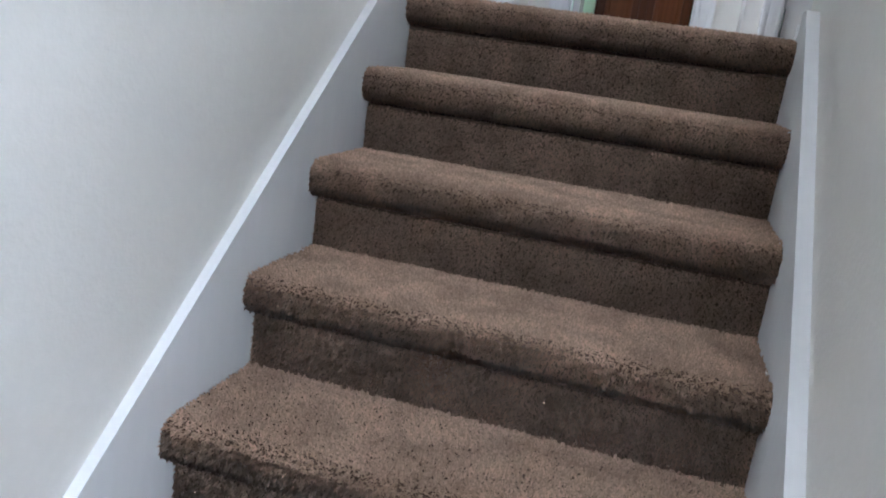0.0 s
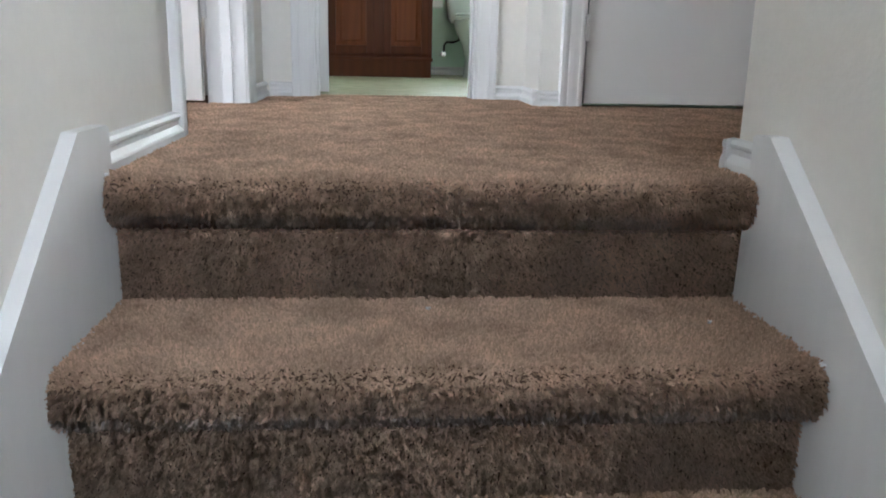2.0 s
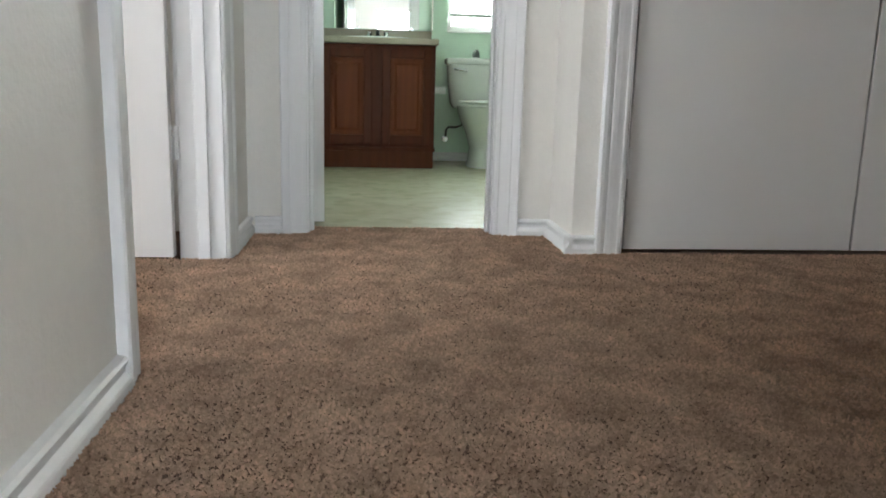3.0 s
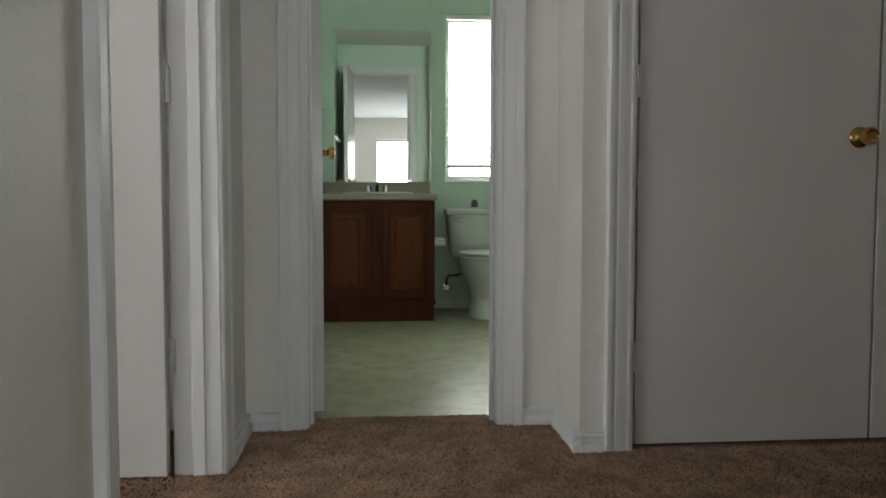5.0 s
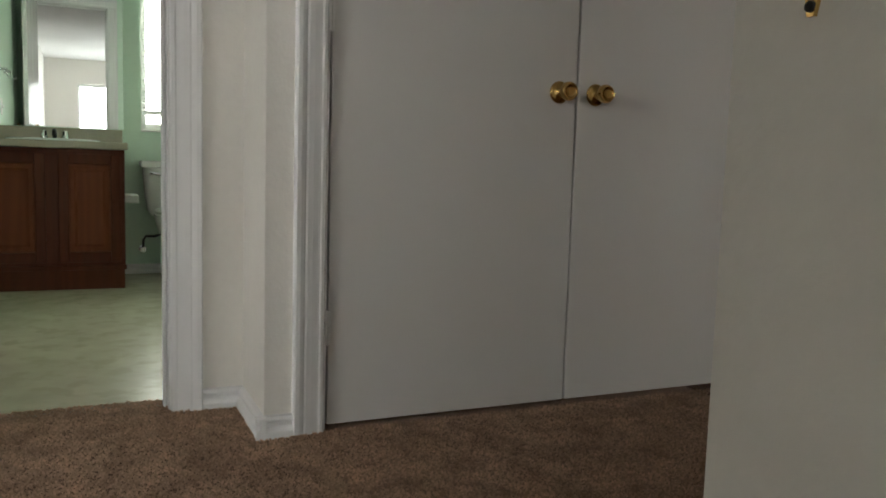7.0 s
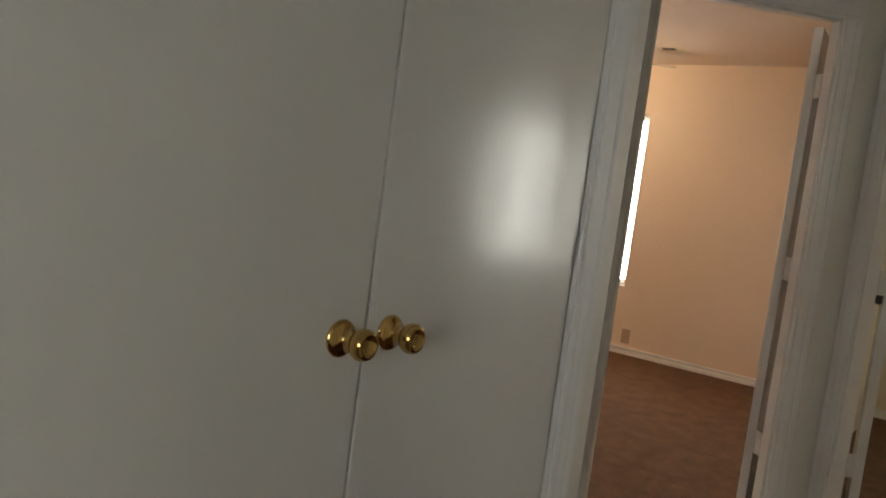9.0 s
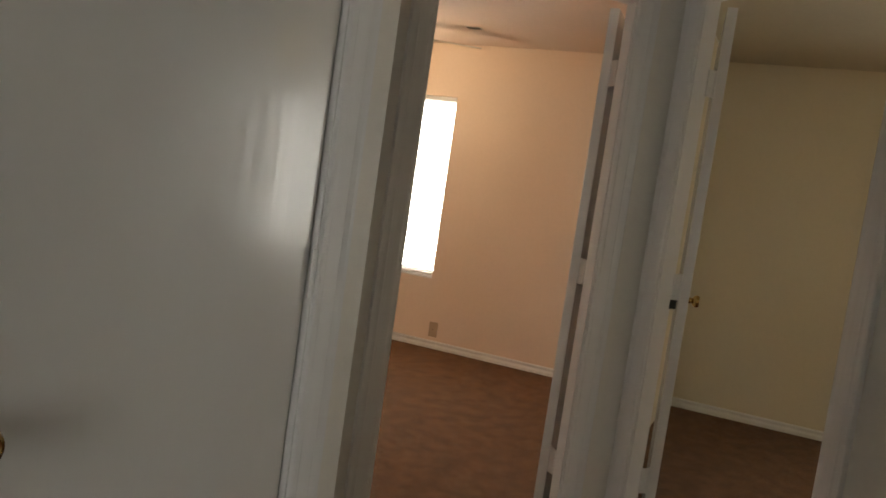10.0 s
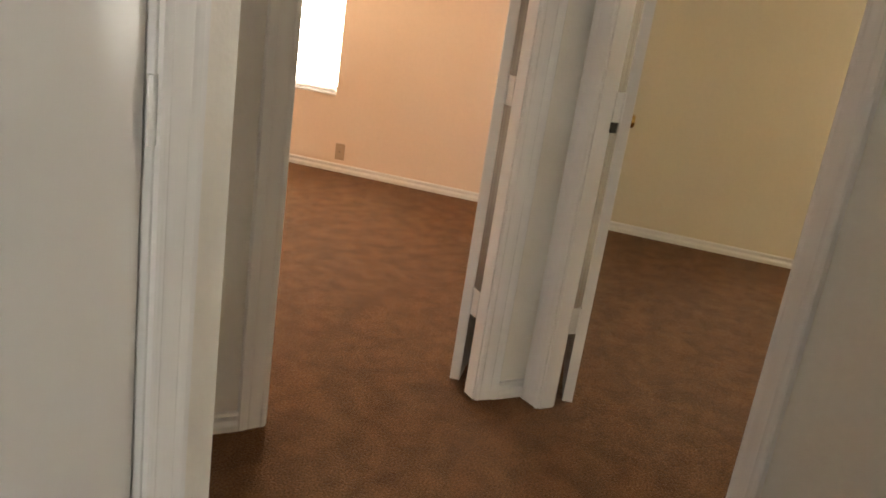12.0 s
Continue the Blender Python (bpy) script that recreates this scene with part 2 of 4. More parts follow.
def extrude(bm, profile, place, a, b, cap=True):
    """A closed profile of (p, q) swept from a to b; place(p, q, s) gives the point."""
    va = [bm.verts.new(place(p, q, a)) for p, q in profile]
    vb = [bm.verts.new(place(p, q, b)) for p, q in profile]
    k = len(profile)
    for i in range(k):
        bm.faces.new((va[i], va[(i + 1) % k], vb[(i + 1) % k], vb[i]))
    if cap:
        bm.faces.new(va[::-1])
        bm.faces.new(vb)
    return bm


def lathe(bm, rings, m=None, seg=24):
    """Rings of (radius, height) turned about z."""
    rows = []
    for r, h in rings:
        rows.append([bm.verts.new((r * math.cos(2 * math.pi * i / seg), r * math.sin(2 * math.pi * i / seg), h)) for i in range(seg)])
    for a, b in zip(rows, rows[1:]):
        for i in range(seg):
            bm.faces.new((a[i], a[(i + 1) % seg], b[(i + 1) % seg], b[i]))
    bm.faces.new(rows[0][::-1])
    bm.faces.new(rows[-1])
    if m is not None:
        bmesh.ops.transform(bm, matrix=m, verts=[v for row in rows for v in row])
    return bm


def tube(bm, pts, r, seg=12):
    """A round bar along points."""
    pts = [Vector(p) for p in pts]
    rows = []
    for i, p in enumerate(pts):
        d = (pts[min(i + 1, len(pts) - 1)] - pts[max(i - 1, 0)]).normalized()
        q = d.to_track_quat("Z", "Y").to_matrix()
        rows.append([bm.verts.new(p + q @ Vector((r * math.cos(2 * math.pi * k / seg), r * math.sin(2 * math.pi * k / seg), 0))) for k in range(seg)])
    for a, b in zip(rows, rows[1:]):
        for k in range(seg):
            bm.faces.new((a[k], a[(k + 1) % seg], b[(k + 1) % seg], b[k]))
    bm.faces.new(rows[0][::-1])
    bm.faces.new(rows[-1])
    return bm


def part(name, bm, mat, parent=None, label="", smooth=False, m=None):
    bmesh.ops.recalc_face_normals(bm, faces=bm.faces)
    me = bpy.data.meshes.new(name)
    bm.to_mesh(me)
    bm.free()
    me.materials.append(mat)
    if smooth:
        for p in me.polygons:
            p.use_smooth = True
        me.set_sharp_from_angle(angle=radians(40))
    ob = new(name, me)
    if parent is not None:
        ob.parent = parent
    if m is not None:
        ob.matrix_basis = m
    if label:
        ob["label"] = label
    return ob


def thing(name, label, category, m=None, group="", kind=""):
    ob = tagged(new(name), label, category, group, kind)
    if m is not None:
        ob.matrix_basis = m
    return ob


def wall(name, mat, m, length, thick, z0, z1, openings=(), label="", y0=0.0):
    """A wall from the origin along x, its face at y = y0 and its back at y0 + thick, with openings (x0, x1, z0, z1) through it."""
    bm = bmesh.new()
    cuts = sorted({0.0, length, *(v for o in openings for v in o[:2])})
    for a, b in zip(cuts, cuts[1:]):
        holes = sorted((o[2], o[3]) for o in openings if o[0] < (a + b) / 2 < o[1])
        z = z0
        for lo, hi in holes:
            if lo > z + 1e-4:
                box(bm, a, b, y0, y0 + thick, z, lo)
            z = hi
        if z < z1 - 1e-4:
            box(bm, a, b, y0, y0 + thick, z, z1)
    bmesh.ops.remove_doubles(bm, verts=bm.verts, dist=1e-5)
    seen = {}
    for f in list(bm.faces):
        key = frozenset(f.verts)
        if key in seen:
            bmesh.ops.delete(bm, geom=[f, seen[key]], context='FACES_ONLY')
        else:
            seen[key] = f
    return tagged(part(name, bm, mat, m=m), label, "wall", kind="structure")


def slab(name, mat, pts, z0, z1, label, category):
    bm = bmesh.new()
    extrude(bm, pts, lambda p, q, s: (p, q, s), z0, z1)
    return tagged(part(name, bm, mat), label, category, kind="structure")


CASING = ((0, 0), (0, 0.009), (0.004, 0.012), (0.012, 0.0135), (0.017, 0.012), (0.022, 0.0125), (0.036, 0.015), (0.050, 0.0165),
          (0.055, 0.0155), (0.060, 0.018), (0.068, 0.021), (0.079, 0.022), (0.083, 0.018), (0.083, 0))
BASE = ((0, -0.004), (0.022, -0.004), (0.022, 0.017), (0.020, 0.0215), (0.0115, 0.031), (0.0115, 0.041), (0.0165, 0.0445), (0.0175, 0.050), (0.013, 0.056), (0, 0.058))
CW = 0.083


def casing_set(parent, w, h, face, sign, sides="lrt"):
    """Moulded casing round an opening w by h; face: the wall's y, sign: -1 on the hall's side."""
    for side in sides:
        bm = bmesh.new()
        if side == "l":
            extrude(bm, CASING, lambda p, q, s: (-0.006 - p, face + sign * q, s), 0, h + 0.006)
        elif side == "r":
            extrude(bm, CASING, lambda p, q, s: (w + 0.006 + p, face + sign * q, s), 0, h + 0.006)
        else:
            extrude(bm, CASING, lambda p, q, s: (s, face + sign * q, h + 0.006 + p), -0.006 - CW, w + 0.006 + CW)
        part("casing", bm, TRIM, parent)


def jamb_set(parent, w, h, depth, stop):
    for x0, x1 in ((-0.02, 0.0), (w, w + 0.02)):
        part("jamb", box(bmesh.new(), x0, x1, -0.001, depth + 0.001, 0, h, 0.0015), TRIM, parent)
    part("head_jamb", box(bmesh.new(), -0.02, w + 0.02, -0.001, depth + 0.001, h, h + 0.02, 0.0015), TRIM, parent)
    if stop:
        for x0, x1 in ((0.0005, 0.011), (w - 0.011, w - 0.0005)):
            part("door_stop", box(bmesh.new(), x0, x1, stop, stop + 0.034, 0.0, h - 0.0005, 0.003), TRIM, parent)
        part("door_stop", box(bmesh.new(), 0.011, w - 0.011, stop, stop + 0.034, h - 0.011, h - 0.0005, 0.003), TRIM, parent)


KNOB = ((0.031, 0), (0.032, 0.004), (0.030, 0.008), (0.026, 0.010), (0.017, 0.014), (0.0125, 0.020), (0.0125, 0.032), (0.017, 0.037),
        (0.024, 0.042), (0.027, 0.050), (0.0265, 0.058), (0.023, 0.064), (0.019, 0.065), (0.016, 0.061), (0.008, 0.059))


def knob(parent, m):
    return part("knob", lathe(bmesh.new(), KNOB, m), BRASS, parent, "round polished brass door knob", True)


def hinge(parent, m, bridge=0.018):
    bm = bmesh.new()
    for k in range(3):
        lathe(bm, ((0.0062, 0.031 * k), (0.0062, 0.031 * k + 0.030)), seg=12)
    box(bm, 0, bridge, -0.004, 0.0, 0.0, 0.092, 0.001)
    box(bm, -bridge * 0.6, 0, -0.004, 0.0, 0.0, 0.092, 0.001)
    bmesh.ops.transform(bm, matrix=m, verts=bm.verts)
    return part("hinge", bm, HINGE, parent, "white painted butt hinge")


def doorway(name, label, m, w, h, depth, hinge_side, opened, leaf_w=None, gap=0.014, off=0.018, both_sides=True, knob_z=0.925):
    """A cased doorway with a flush door swung into the room behind it. The wall's hall face is y = 0, its room face y = depth."""
    root = thing(name, label, "door", m, kind="structure")
    jamb_set(root, w, h, depth, depth - 0.075 if depth > 0.09 else 0)
    casing_set(root, w, h, 0.0, -1)
    if both_sides:
        casing_set(root, w, h, depth, 1)
    lw = leaf_w or w - 0.008
    sgn = 1 if hinge_side == "l" else -1
    piv = Matrix.Translation((0 if sgn > 0 else w, depth + off, 0)) @ Matrix.Rotation(radians(opened) * sgn, 4, 'Z')
    bm = bmesh.new()
    xs = sorted((sgn * gap, sgn * (gap + lw)))
    box(bm, xs[0], xs[1], -0.041, -0.006, 0.014, h - 0.004, 0.002)
    leaf = part("door_leaf", bm, DOOR, root, m=piv)
    for z in (0.275, 0.985, 1.70):
        x = 0 if sgn > 0 else w
        part("hinge_plate", box(bmesh.new(), x - 0.003, x + 0.003, depth + 0.0015, depth + off, z, z + 0.092, 0.0008), HINGE, root)
        hinge(leaf, Matrix.Translation((sgn * gap * 0.2, -0.004, z)) @ Matrix.Scale(sgn, 4, (1, 0, 0)), gap + 0.002)
    kx = sgn * (gap + lw - 0.06)
    knob(leaf, Matrix.Translation((kx, -0.041, knob_z)) @ Matrix.Rotation(radians(90), 4, 'X'))
    knob(leaf, Matrix.Translation((kx, -0.006, knob_z)) @ Matrix.Rotation(radians(-90), 4, 'X'))
    return root


def baseboard(m, length, mat=TRIM):
    bm = bmesh.new()
    extrude(bm, BASE, lambda p, q, s: (s, -p, q), 0, length)
    return tagged(part("baseboard", bm, mat, m=m), "white painted moulded wooden baseboard along the wall", "baseboard", kind="structure")


# ---- shell ----
H = 2.34                                             # ceiling height
XL, XR = -0.504, 0.574                               # stair walls
SL, SR = -0.481, 0.543                               # faces of their skirt boards
YC = 1.575                                           # closet wall
YB = 1.872                                           # bathroom door wall
DP, DY = 5.088, 2.558                                # x + y and x - y of the two slanted door walls
CORNER = ((DP + DY) / 2, (DP - DY) / 2)
RISE, RUN, STEPS = 0.211, 0.265, 10
LOW = -RISE * STEPS
YBACK, YFAR = -5.2, 4.85
XFAR = 6.5
A_Y0, A_Y1 = 0.570, 1.458
DW = 0.115                                           # thickness of the landing's west wall

# stairwell and landing walls
wall("wall_stair_west", WALL, pose(XL, YBACK, 0, 0, 0, 90), YB + 0.12 - YBACK, DW, LOW, H, [(A_Y0 - 0.02 - YBACK, A_Y1 + 0.02 - YBACK, -0.05, 2.06)],
     "off-white painted plaster wall beside the carpeted stairs")
wall("wall_stair_east", WALL, pose(XR, 0.10, 0, 0, 0, -90), 1.85, 0.05, LOW, H, (), "off-white painted plaster wall beside the carpeted stairs")
wall("wall_hall_south", WALL, pose(DY + 0.10, 0.10, 0, 0, 0, 180), DY + 0.10 - XR - 0.05, 0.10, 0, H, (), "off-white painted hall wall opposite the closet")
wall("wall_bath_front", WALL, pose(XL, YB, 0), 0.55 - XL, 0.06, 0, H, [(-0.328 - XL, 0.315 - XL, 0, 2.06)], "off-white wall round the bathroom doorway")
wall("wall_closet_return", WALL, pose(0.50, YB, 0, 0, 0, -90), YB - YC - 0.11, 0.10, 0, H, (), "short off-white wall return beside the closet")
wall("wall_closet", WALL, pose(0.50, YC, 0), 1.835, 0.11, 0, H, [(0.14, 1.662, 0, 2.06)], "off-white wall round the double closet doors")
wall("wall_closet_end", WALL, pose(2.335, YC + 0.11, 0, 0, 0, 90), 1.0, 0.10, 0, H, (), "off-white closet side wall")
RP, RY = pose(0, 0, 0, 0, 0, -45), pose(0, 0, 0, 0, 0, -135)
P0 = Vector((2.335, DP - 2.335, 0))                  # start of the peach room's slanted wall
LP = (Vector((*CORNER, 0)) - P0).length
PA = (Vector((3.179, DP - 3.179, 0)) - P0).length    # its opening
PW = 0.708
MP = Matrix.Translation(P0) @ RP
LY = (Vector((*CORNER, 0)) - Vector((DY + 0.10, 0.10, 0))).length
YA = 0.115
YW = 0.785
MY = Matrix.Translation((*CORNER, 0)) @ RY
wall("wall_peach_hall", WALL, MP, LP, 0.030, 0, H, [(PA - 0.02, PA + PW + 0.02, -0.01, 2.005)], "off-white slanted hall wall round a bedroom doorway")
wall("wall_yellow_hall", WALL, MY, LY, 0.030, 0, H, [(YA - 0.02, YA + YW + 0.02, -0.01, 2.04)], "off-white slanted hall wall round a bedroom doorway")
wall("wall_peach_inner", WALL_PEACH, MP, LP + 0.02, 0.022, 0, H, [(PA - 0.02, PA + PW + 0.02, -0.01, 2.005)], "peach painted bedroom wall round the doorway", 0.031)
wall("wall_yellow_inner", WALL_YELLOW, MY @ pose(-0.02, 0, 0), LY + 0.3, 0.022, 0, H, [(YA, YA + YW + 0.04, -0.01, 2.04)], "yellow painted bedroom wall round the doorway", 0.031)

# bathroom
wall("wall_bath_inner", WALL_MINT, pose(XL, YB, 0), 1.9, 0.055, -0.02, H, [(-0.328 - XL, 0.315 - XL, 0, 2.06)], "mint green bathroom wall round the doorway", 0.061)
wall("wall_bath_west", WALL_MINT, pose(-0.435, YB + 0.12, 0, 0, 0, 90), YFAR - YB - 0.12, 0.06, -0.02, H, (), "mint green bathroom wall")
wall("wall_bath_north", WALL_MINT, pose(-0.495, YFAR, 0), 2.0, 0.14, -0.02, H, [(0.908, 1.668, 0.871, 2.017)], "mint green bathroom wall with a window")
wall("wall_bath_east", WALL_MINT, pose(1.36, YFAR, 0, 0, 0, -90), YFAR - YB - 0.12, 0.10, -0.02, H, (), "mint green bathroom wall")
# bedrooms
wall("wall_peach_east", WALL_PEACH, pose(XFAR, 5.2, 0, 0, 0, -90), 5.2 - 1.50, 0.14, 0, H, [(0.70, 1.91, 0.545, 1.935)], "peach painted bedroom wall with a bright window")
wall("wall_peach_north", WALL_PEACH, pose(2.30, 5.2, 0), 4.34, 0.10, 0, H, (), "peach painted bedroom wall")
wall("wall_peach_west", WALL_PEACH, pose(2.34, 2.7, 0, 0, 0, 90), 2.5, 0.10, 0, H, (), "peach painted bedroom wall")
wall("wall_peach_south", WALL_PEACH, pose(XFAR, 1.462, 0, 0, 0, 180), XFAR - CORNER[0] - 0.04, 0.030, 0, H, (), "peach painted bedroom partition")
wall("wall_yellow_north", WALL_YELLOW, pose(CORNER[0] + 0.04, 1.40, 0, 0, 0, 0), XFAR - CORNER[0] - 0.04, 0.030, 0, H, (), "yellow painted bedroom partition")
wall("wall_yellow_east", WALL_YELLOW, pose(XFAR, 1.40, 0, 0, 0, -90), 3.7, 0.14, 0, H, [(2.36, 3.20, 0.545, 1.89)], "yellow painted bedroom wall with a window")
wall("wall_yellow_south", WALL_YELLOW, pose(XFAR, -2.25, 0, 0, 0, 180), 4.05, 0.10, 0, H, (), "yellow painted bedroom wall")
wall("wall_yellow_west", WALL_YELLOW, pose(2.51, -2.25, 0, 0, 0, 90), 2.25, 0.06, 0, H, (), "yellow painted bedroom wall")
# room behind the landing's west door and the lower hall
wall("wall_west_room_north", WALL, pose(-3.0, 1.9, 0), 2.38, 0.10, 0, H, (), "off-white bedroom wall")
wall("wall_west_room_west", WALL, pose(-3.0, -0.75, 0, 0, 0, 90), 2.65, 0.14, 0, H, [(0.27, 1.47, 0.70, 2.0)], "off-white bedroom wall")
wall("wall_west_room_south", WALL, pose(-0.62, -0.6, 0, 0, 0, 180), 2.38, 0.14, 0, H, (), "off-white bedroom wall")
wall("wall_lower_south", WALL, pose(3.2, YBACK, 0, 0, 0, 180), 3.82, 0.14, LOW, H, [(1.60, 3.20, 0.95, 1.93)], "off-white stairwell wall with a tall window")
wall("wall_lower_east", WALL, pose(3.2, -2.35, 0, 0, 0, -90), 2.85, 0.14, LOW, H, [(0.25, 2.65, 0.30, 2.0)], "off-white lower hall wall")
wall("wall_lower_north", WALL, pose(XR + 0.05, -1.75, 0), 1.784, 0.10, LOW, H, (), "off-white lower hall wall")
wall("wall_lower_jog", WALL, pose(2.40, -1.75, 0, 0, 0, -90), 0.60, 0.045, LOW, H, (), "off-white lower hall wall")
wall("wall_lower_corner", WALL, pose(2.40, -2.35, 0), 0.80, 0.045, LOW, H, (), "off-white lower hall wall")

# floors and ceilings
# The landing's carpet carried on in the darker copy, for the dimmer hall.
slab("floor_hall", CARPET_DIM, [(1.9, 0.06), (2.7, 0.06), (3.95, 1.265), (2.335, 2.9), (2.2, 1.7), (1.9, 1.7)], -0.2, 0.0, "brown cut-pile carpet in the hall", "carpet")
slab("floor_landing", LANDING, [(XL - 0.115, 0.012), (XR + 0.02, 0.012), (XR + 0.02, 0.06), (1.9, 0.06), (1.9, 1.7), (0.6, 1.7), (0.6, 1.985), (-0.52, 1.985), (-0.62, 1.9)],
     -0.2, 0.0, "brown cut-pile carpet on the landing", "carpet")
slab("floor_peach", CARPET_DIM, [(2.3, 2.85), (3.80, 1.335), (4.0, 1.43), (XFAR + 0.05, 1.43), (XFAR + 0.05, 5.3), (2.3, 5.3)], -0.2, -0.001, "brown cut-pile carpet in the peach bedroom", "carpet")
slab("floor_yellow", CARPET_DIM, [(2.45, -0.08), (2.45, -2.3), (XFAR + 0.05, -2.3), (XFAR + 0.05, 1.42), (4.0, 1.42), (3.87, 1.265)], -0.2, -0.002, "brown cut-pile carpet in the yellow bedroom", "carpet")
slab("floor_bath", VINYL, [(-0.52, 1.98), (1.5, 1.98), (1.5, YFAR + 0.1), (-0.52, YFAR + 0.1)], -0.2, -0.012, "cream and pale green marbled vinyl bathroom floor", "floor")
slab("floor_west_room", CARPET_DIM, [(-3.1, -0.72), (XL - 0.116, -0.72), (XL - 0.116, 2.0), (-3.1, 2.0)], -0.2, -0.001, "brown cut-pile carpet in the bedroom off the landing", "carpet")
slab("floor_lower", CARPET_DIM, [(XL - 0.1, YBACK - 0.1), (3.3, YBACK - 0.1), (3.3, -1.7), (0.58, -1.7), (0.58, -2.6), (XL - 0.1, -2.6)], LOW - 0.1, LOW, "brown cut-pile carpet at the foot of the stairs", "carpet")
slab("ceiling", CEILING, [(-3.2, YBACK - 0.2), (XFAR + 0.2, YBACK - 0.2), (XFAR + 0.2, 5.4), (-3.2, 5.4)], H, H + 0.12, "white textured ceiling", "ceiling")
# Thin tinted sheets laid just under the white ceiling slab.
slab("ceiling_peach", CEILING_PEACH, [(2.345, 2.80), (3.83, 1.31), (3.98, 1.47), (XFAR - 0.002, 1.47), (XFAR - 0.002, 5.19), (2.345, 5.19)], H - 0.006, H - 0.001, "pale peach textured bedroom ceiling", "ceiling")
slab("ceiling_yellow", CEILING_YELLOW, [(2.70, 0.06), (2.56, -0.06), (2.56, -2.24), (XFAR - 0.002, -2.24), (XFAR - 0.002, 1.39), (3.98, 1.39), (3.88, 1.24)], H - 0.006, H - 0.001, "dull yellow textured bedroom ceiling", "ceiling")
slab("ground", material("ground_outside", (0.20, 0.22, 0.13), 0.9, vary=0.2, grain=3), [(-300, -300), (300, -300), (300, 300), (-300, 300)], LOW - 0.6, LOW - 0.4, "dull green lawn outside the windows", "ground")

# ---- stairs ----
stairs = thing("staircase", "straight flight of stairs covered in brown cut-pile carpet", "stairs", kind="structure")
NOSE = 0.054
prof = [(0.012, 0.0), (-NOSE + 0.026, 0.002), (-NOSE + 0.012, -0.003), (-NOSE + 0.003, -0.012), (-NOSE, -0.026), (-NOSE + 0.002, -0.050),
        (-NOSE + 0.010, -0.064), (-NOSE + 0.024, -0.071), (0.004, -0.070), (0.010, -0.073), (0.010, -0.080), (0.0, -0.086), (0.0, -RISE - 0.02), (0.20, -RISE - 0.02), (0.20, 0.0)]
for k in range(STEPS):
    y, z = -RUN * k, -RISE * k
    bm = bmesh.new()
    deep = RUN + 0.02 if k else 0.011
    pr = prof[:-2] + [(deep, -RISE - 0.02), (deep, 0.0 if k else -0.001)]
    extrude(bm, [(p, q) for p, q in pr], lambda p, q, s: (s, y + p, z + q), SL - 0.004, SR + 0.002)
    part("step", bm, BACKING, stairs, smooth=True)

for nm, x0, x1 in (("skirt_board", XL, SL), ("skirt_board", SR, XR)):
    bm = bmesh.new()
    top = 0.080
    s = 0.80 if x0 < 0 else 0.76
    y_top = -0.135 if x0 < 0 else -0.072
    yb = -RUN * STEPS
    yt = -0.005 if x0 < 0 else -0.015
    out = [(yt, -0.02), (yt, top - 0.006), (yt - 0.012, top - 0.001), (y_top, top), (yb - 0.1, top + s * (yb - 0.1 - y_top)), (yb - 0.1, LOW), (yb + 0.2, LOW - 0.15), (0.0, -0.40)]
    extrude(bm, out, lambda p, q, t: (t, p, q), x0 + 0.0005 if x0 < 0 else x0, x1 - 0.0005 if x0 > 0 else x1)
    tagged(part(nm, bm, TRIM), "white painted skirt board running up beside the carpeted stairs", "trim", kind="structure")

# ---- doors ----
doorway("door_1", "white flush bedroom door standing open off the landing", pose(XL, A_Y0, 0, 0, 0, 90), A_Y1 - A_Y0, 2.04, DW, "r", 90, gap=0.010, off=0.008)
doorway("door_2", "white flush bathroom door standing open into the bathroom", pose(-0.305, YB, 0), 0.603, 2.04, 0.116, "l", 95, gap=0.016, off=0.028)
doorway("door_3", "white flush bedroom door swung wide open into the peach room", MP @ pose(PA, 0, 0), PW, 1.985, 0.054, "r", 130, gap=0.020, off=0.037)
yellow_door = doorway("door_4", "white flush bedroom door swung wide open into the yellow room", MY @ pose(YA, 0, 0), YW, 2.02, 0.054, "l", 143, leaf_w=0.727, gap=0.020, off=0.028)
part("strike_plate", box(bmesh.new(), -0.004, 0.004, 0.056, 0.080, 0.952, 0.984, 0.001), DARK, yellow_door, "dark metal strike plate")

closet = thing("door_5", "pair of closed white flush closet doors with brass knobs", "door", pose(0.660, YC, 0), kind="structure")
CLW = 1.482
jamb_set(closet, CLW, 2.04, 0.10, 0)
casing_set(closet, CLW, 2.04, 0.0, -1)
for sgn, x0 in ((1, 0.0), (-1, CLW)):
    bm = bmesh.new()
    xs = sorted((0.007 * sgn, (CLW / 2 - 0.0034) * sgn))
    box(bm, xs[0], xs[1], 0.008, 0.043, 0.014, 2.036, 0.002)
    leaf = part("door_leaf", bm, DOOR, closet, m=pose(x0, 0, 0))
    for z in (0.23, 1.03, 1.76):
        hinge(leaf, Matrix.Translation((0.0, 0.001, z)) @ Matrix.Scale(sgn, 4, (1, 0, 0)), 0.012)
    knob(leaf, Matrix.Translation((sgn * (CLW / 2 - 0.062), 0.008, 0.922)) @ Matrix.Rotation(radians(90), 4, 'X'))
bm = bmesh.new()
box(bm, 0.5, 2.33, YC + 0.6, YC + 0.65, 0, H)
tagged(part("wall_closet_back", bm, WALL), "plain off-white closet back wall", "wall", kind="structure")

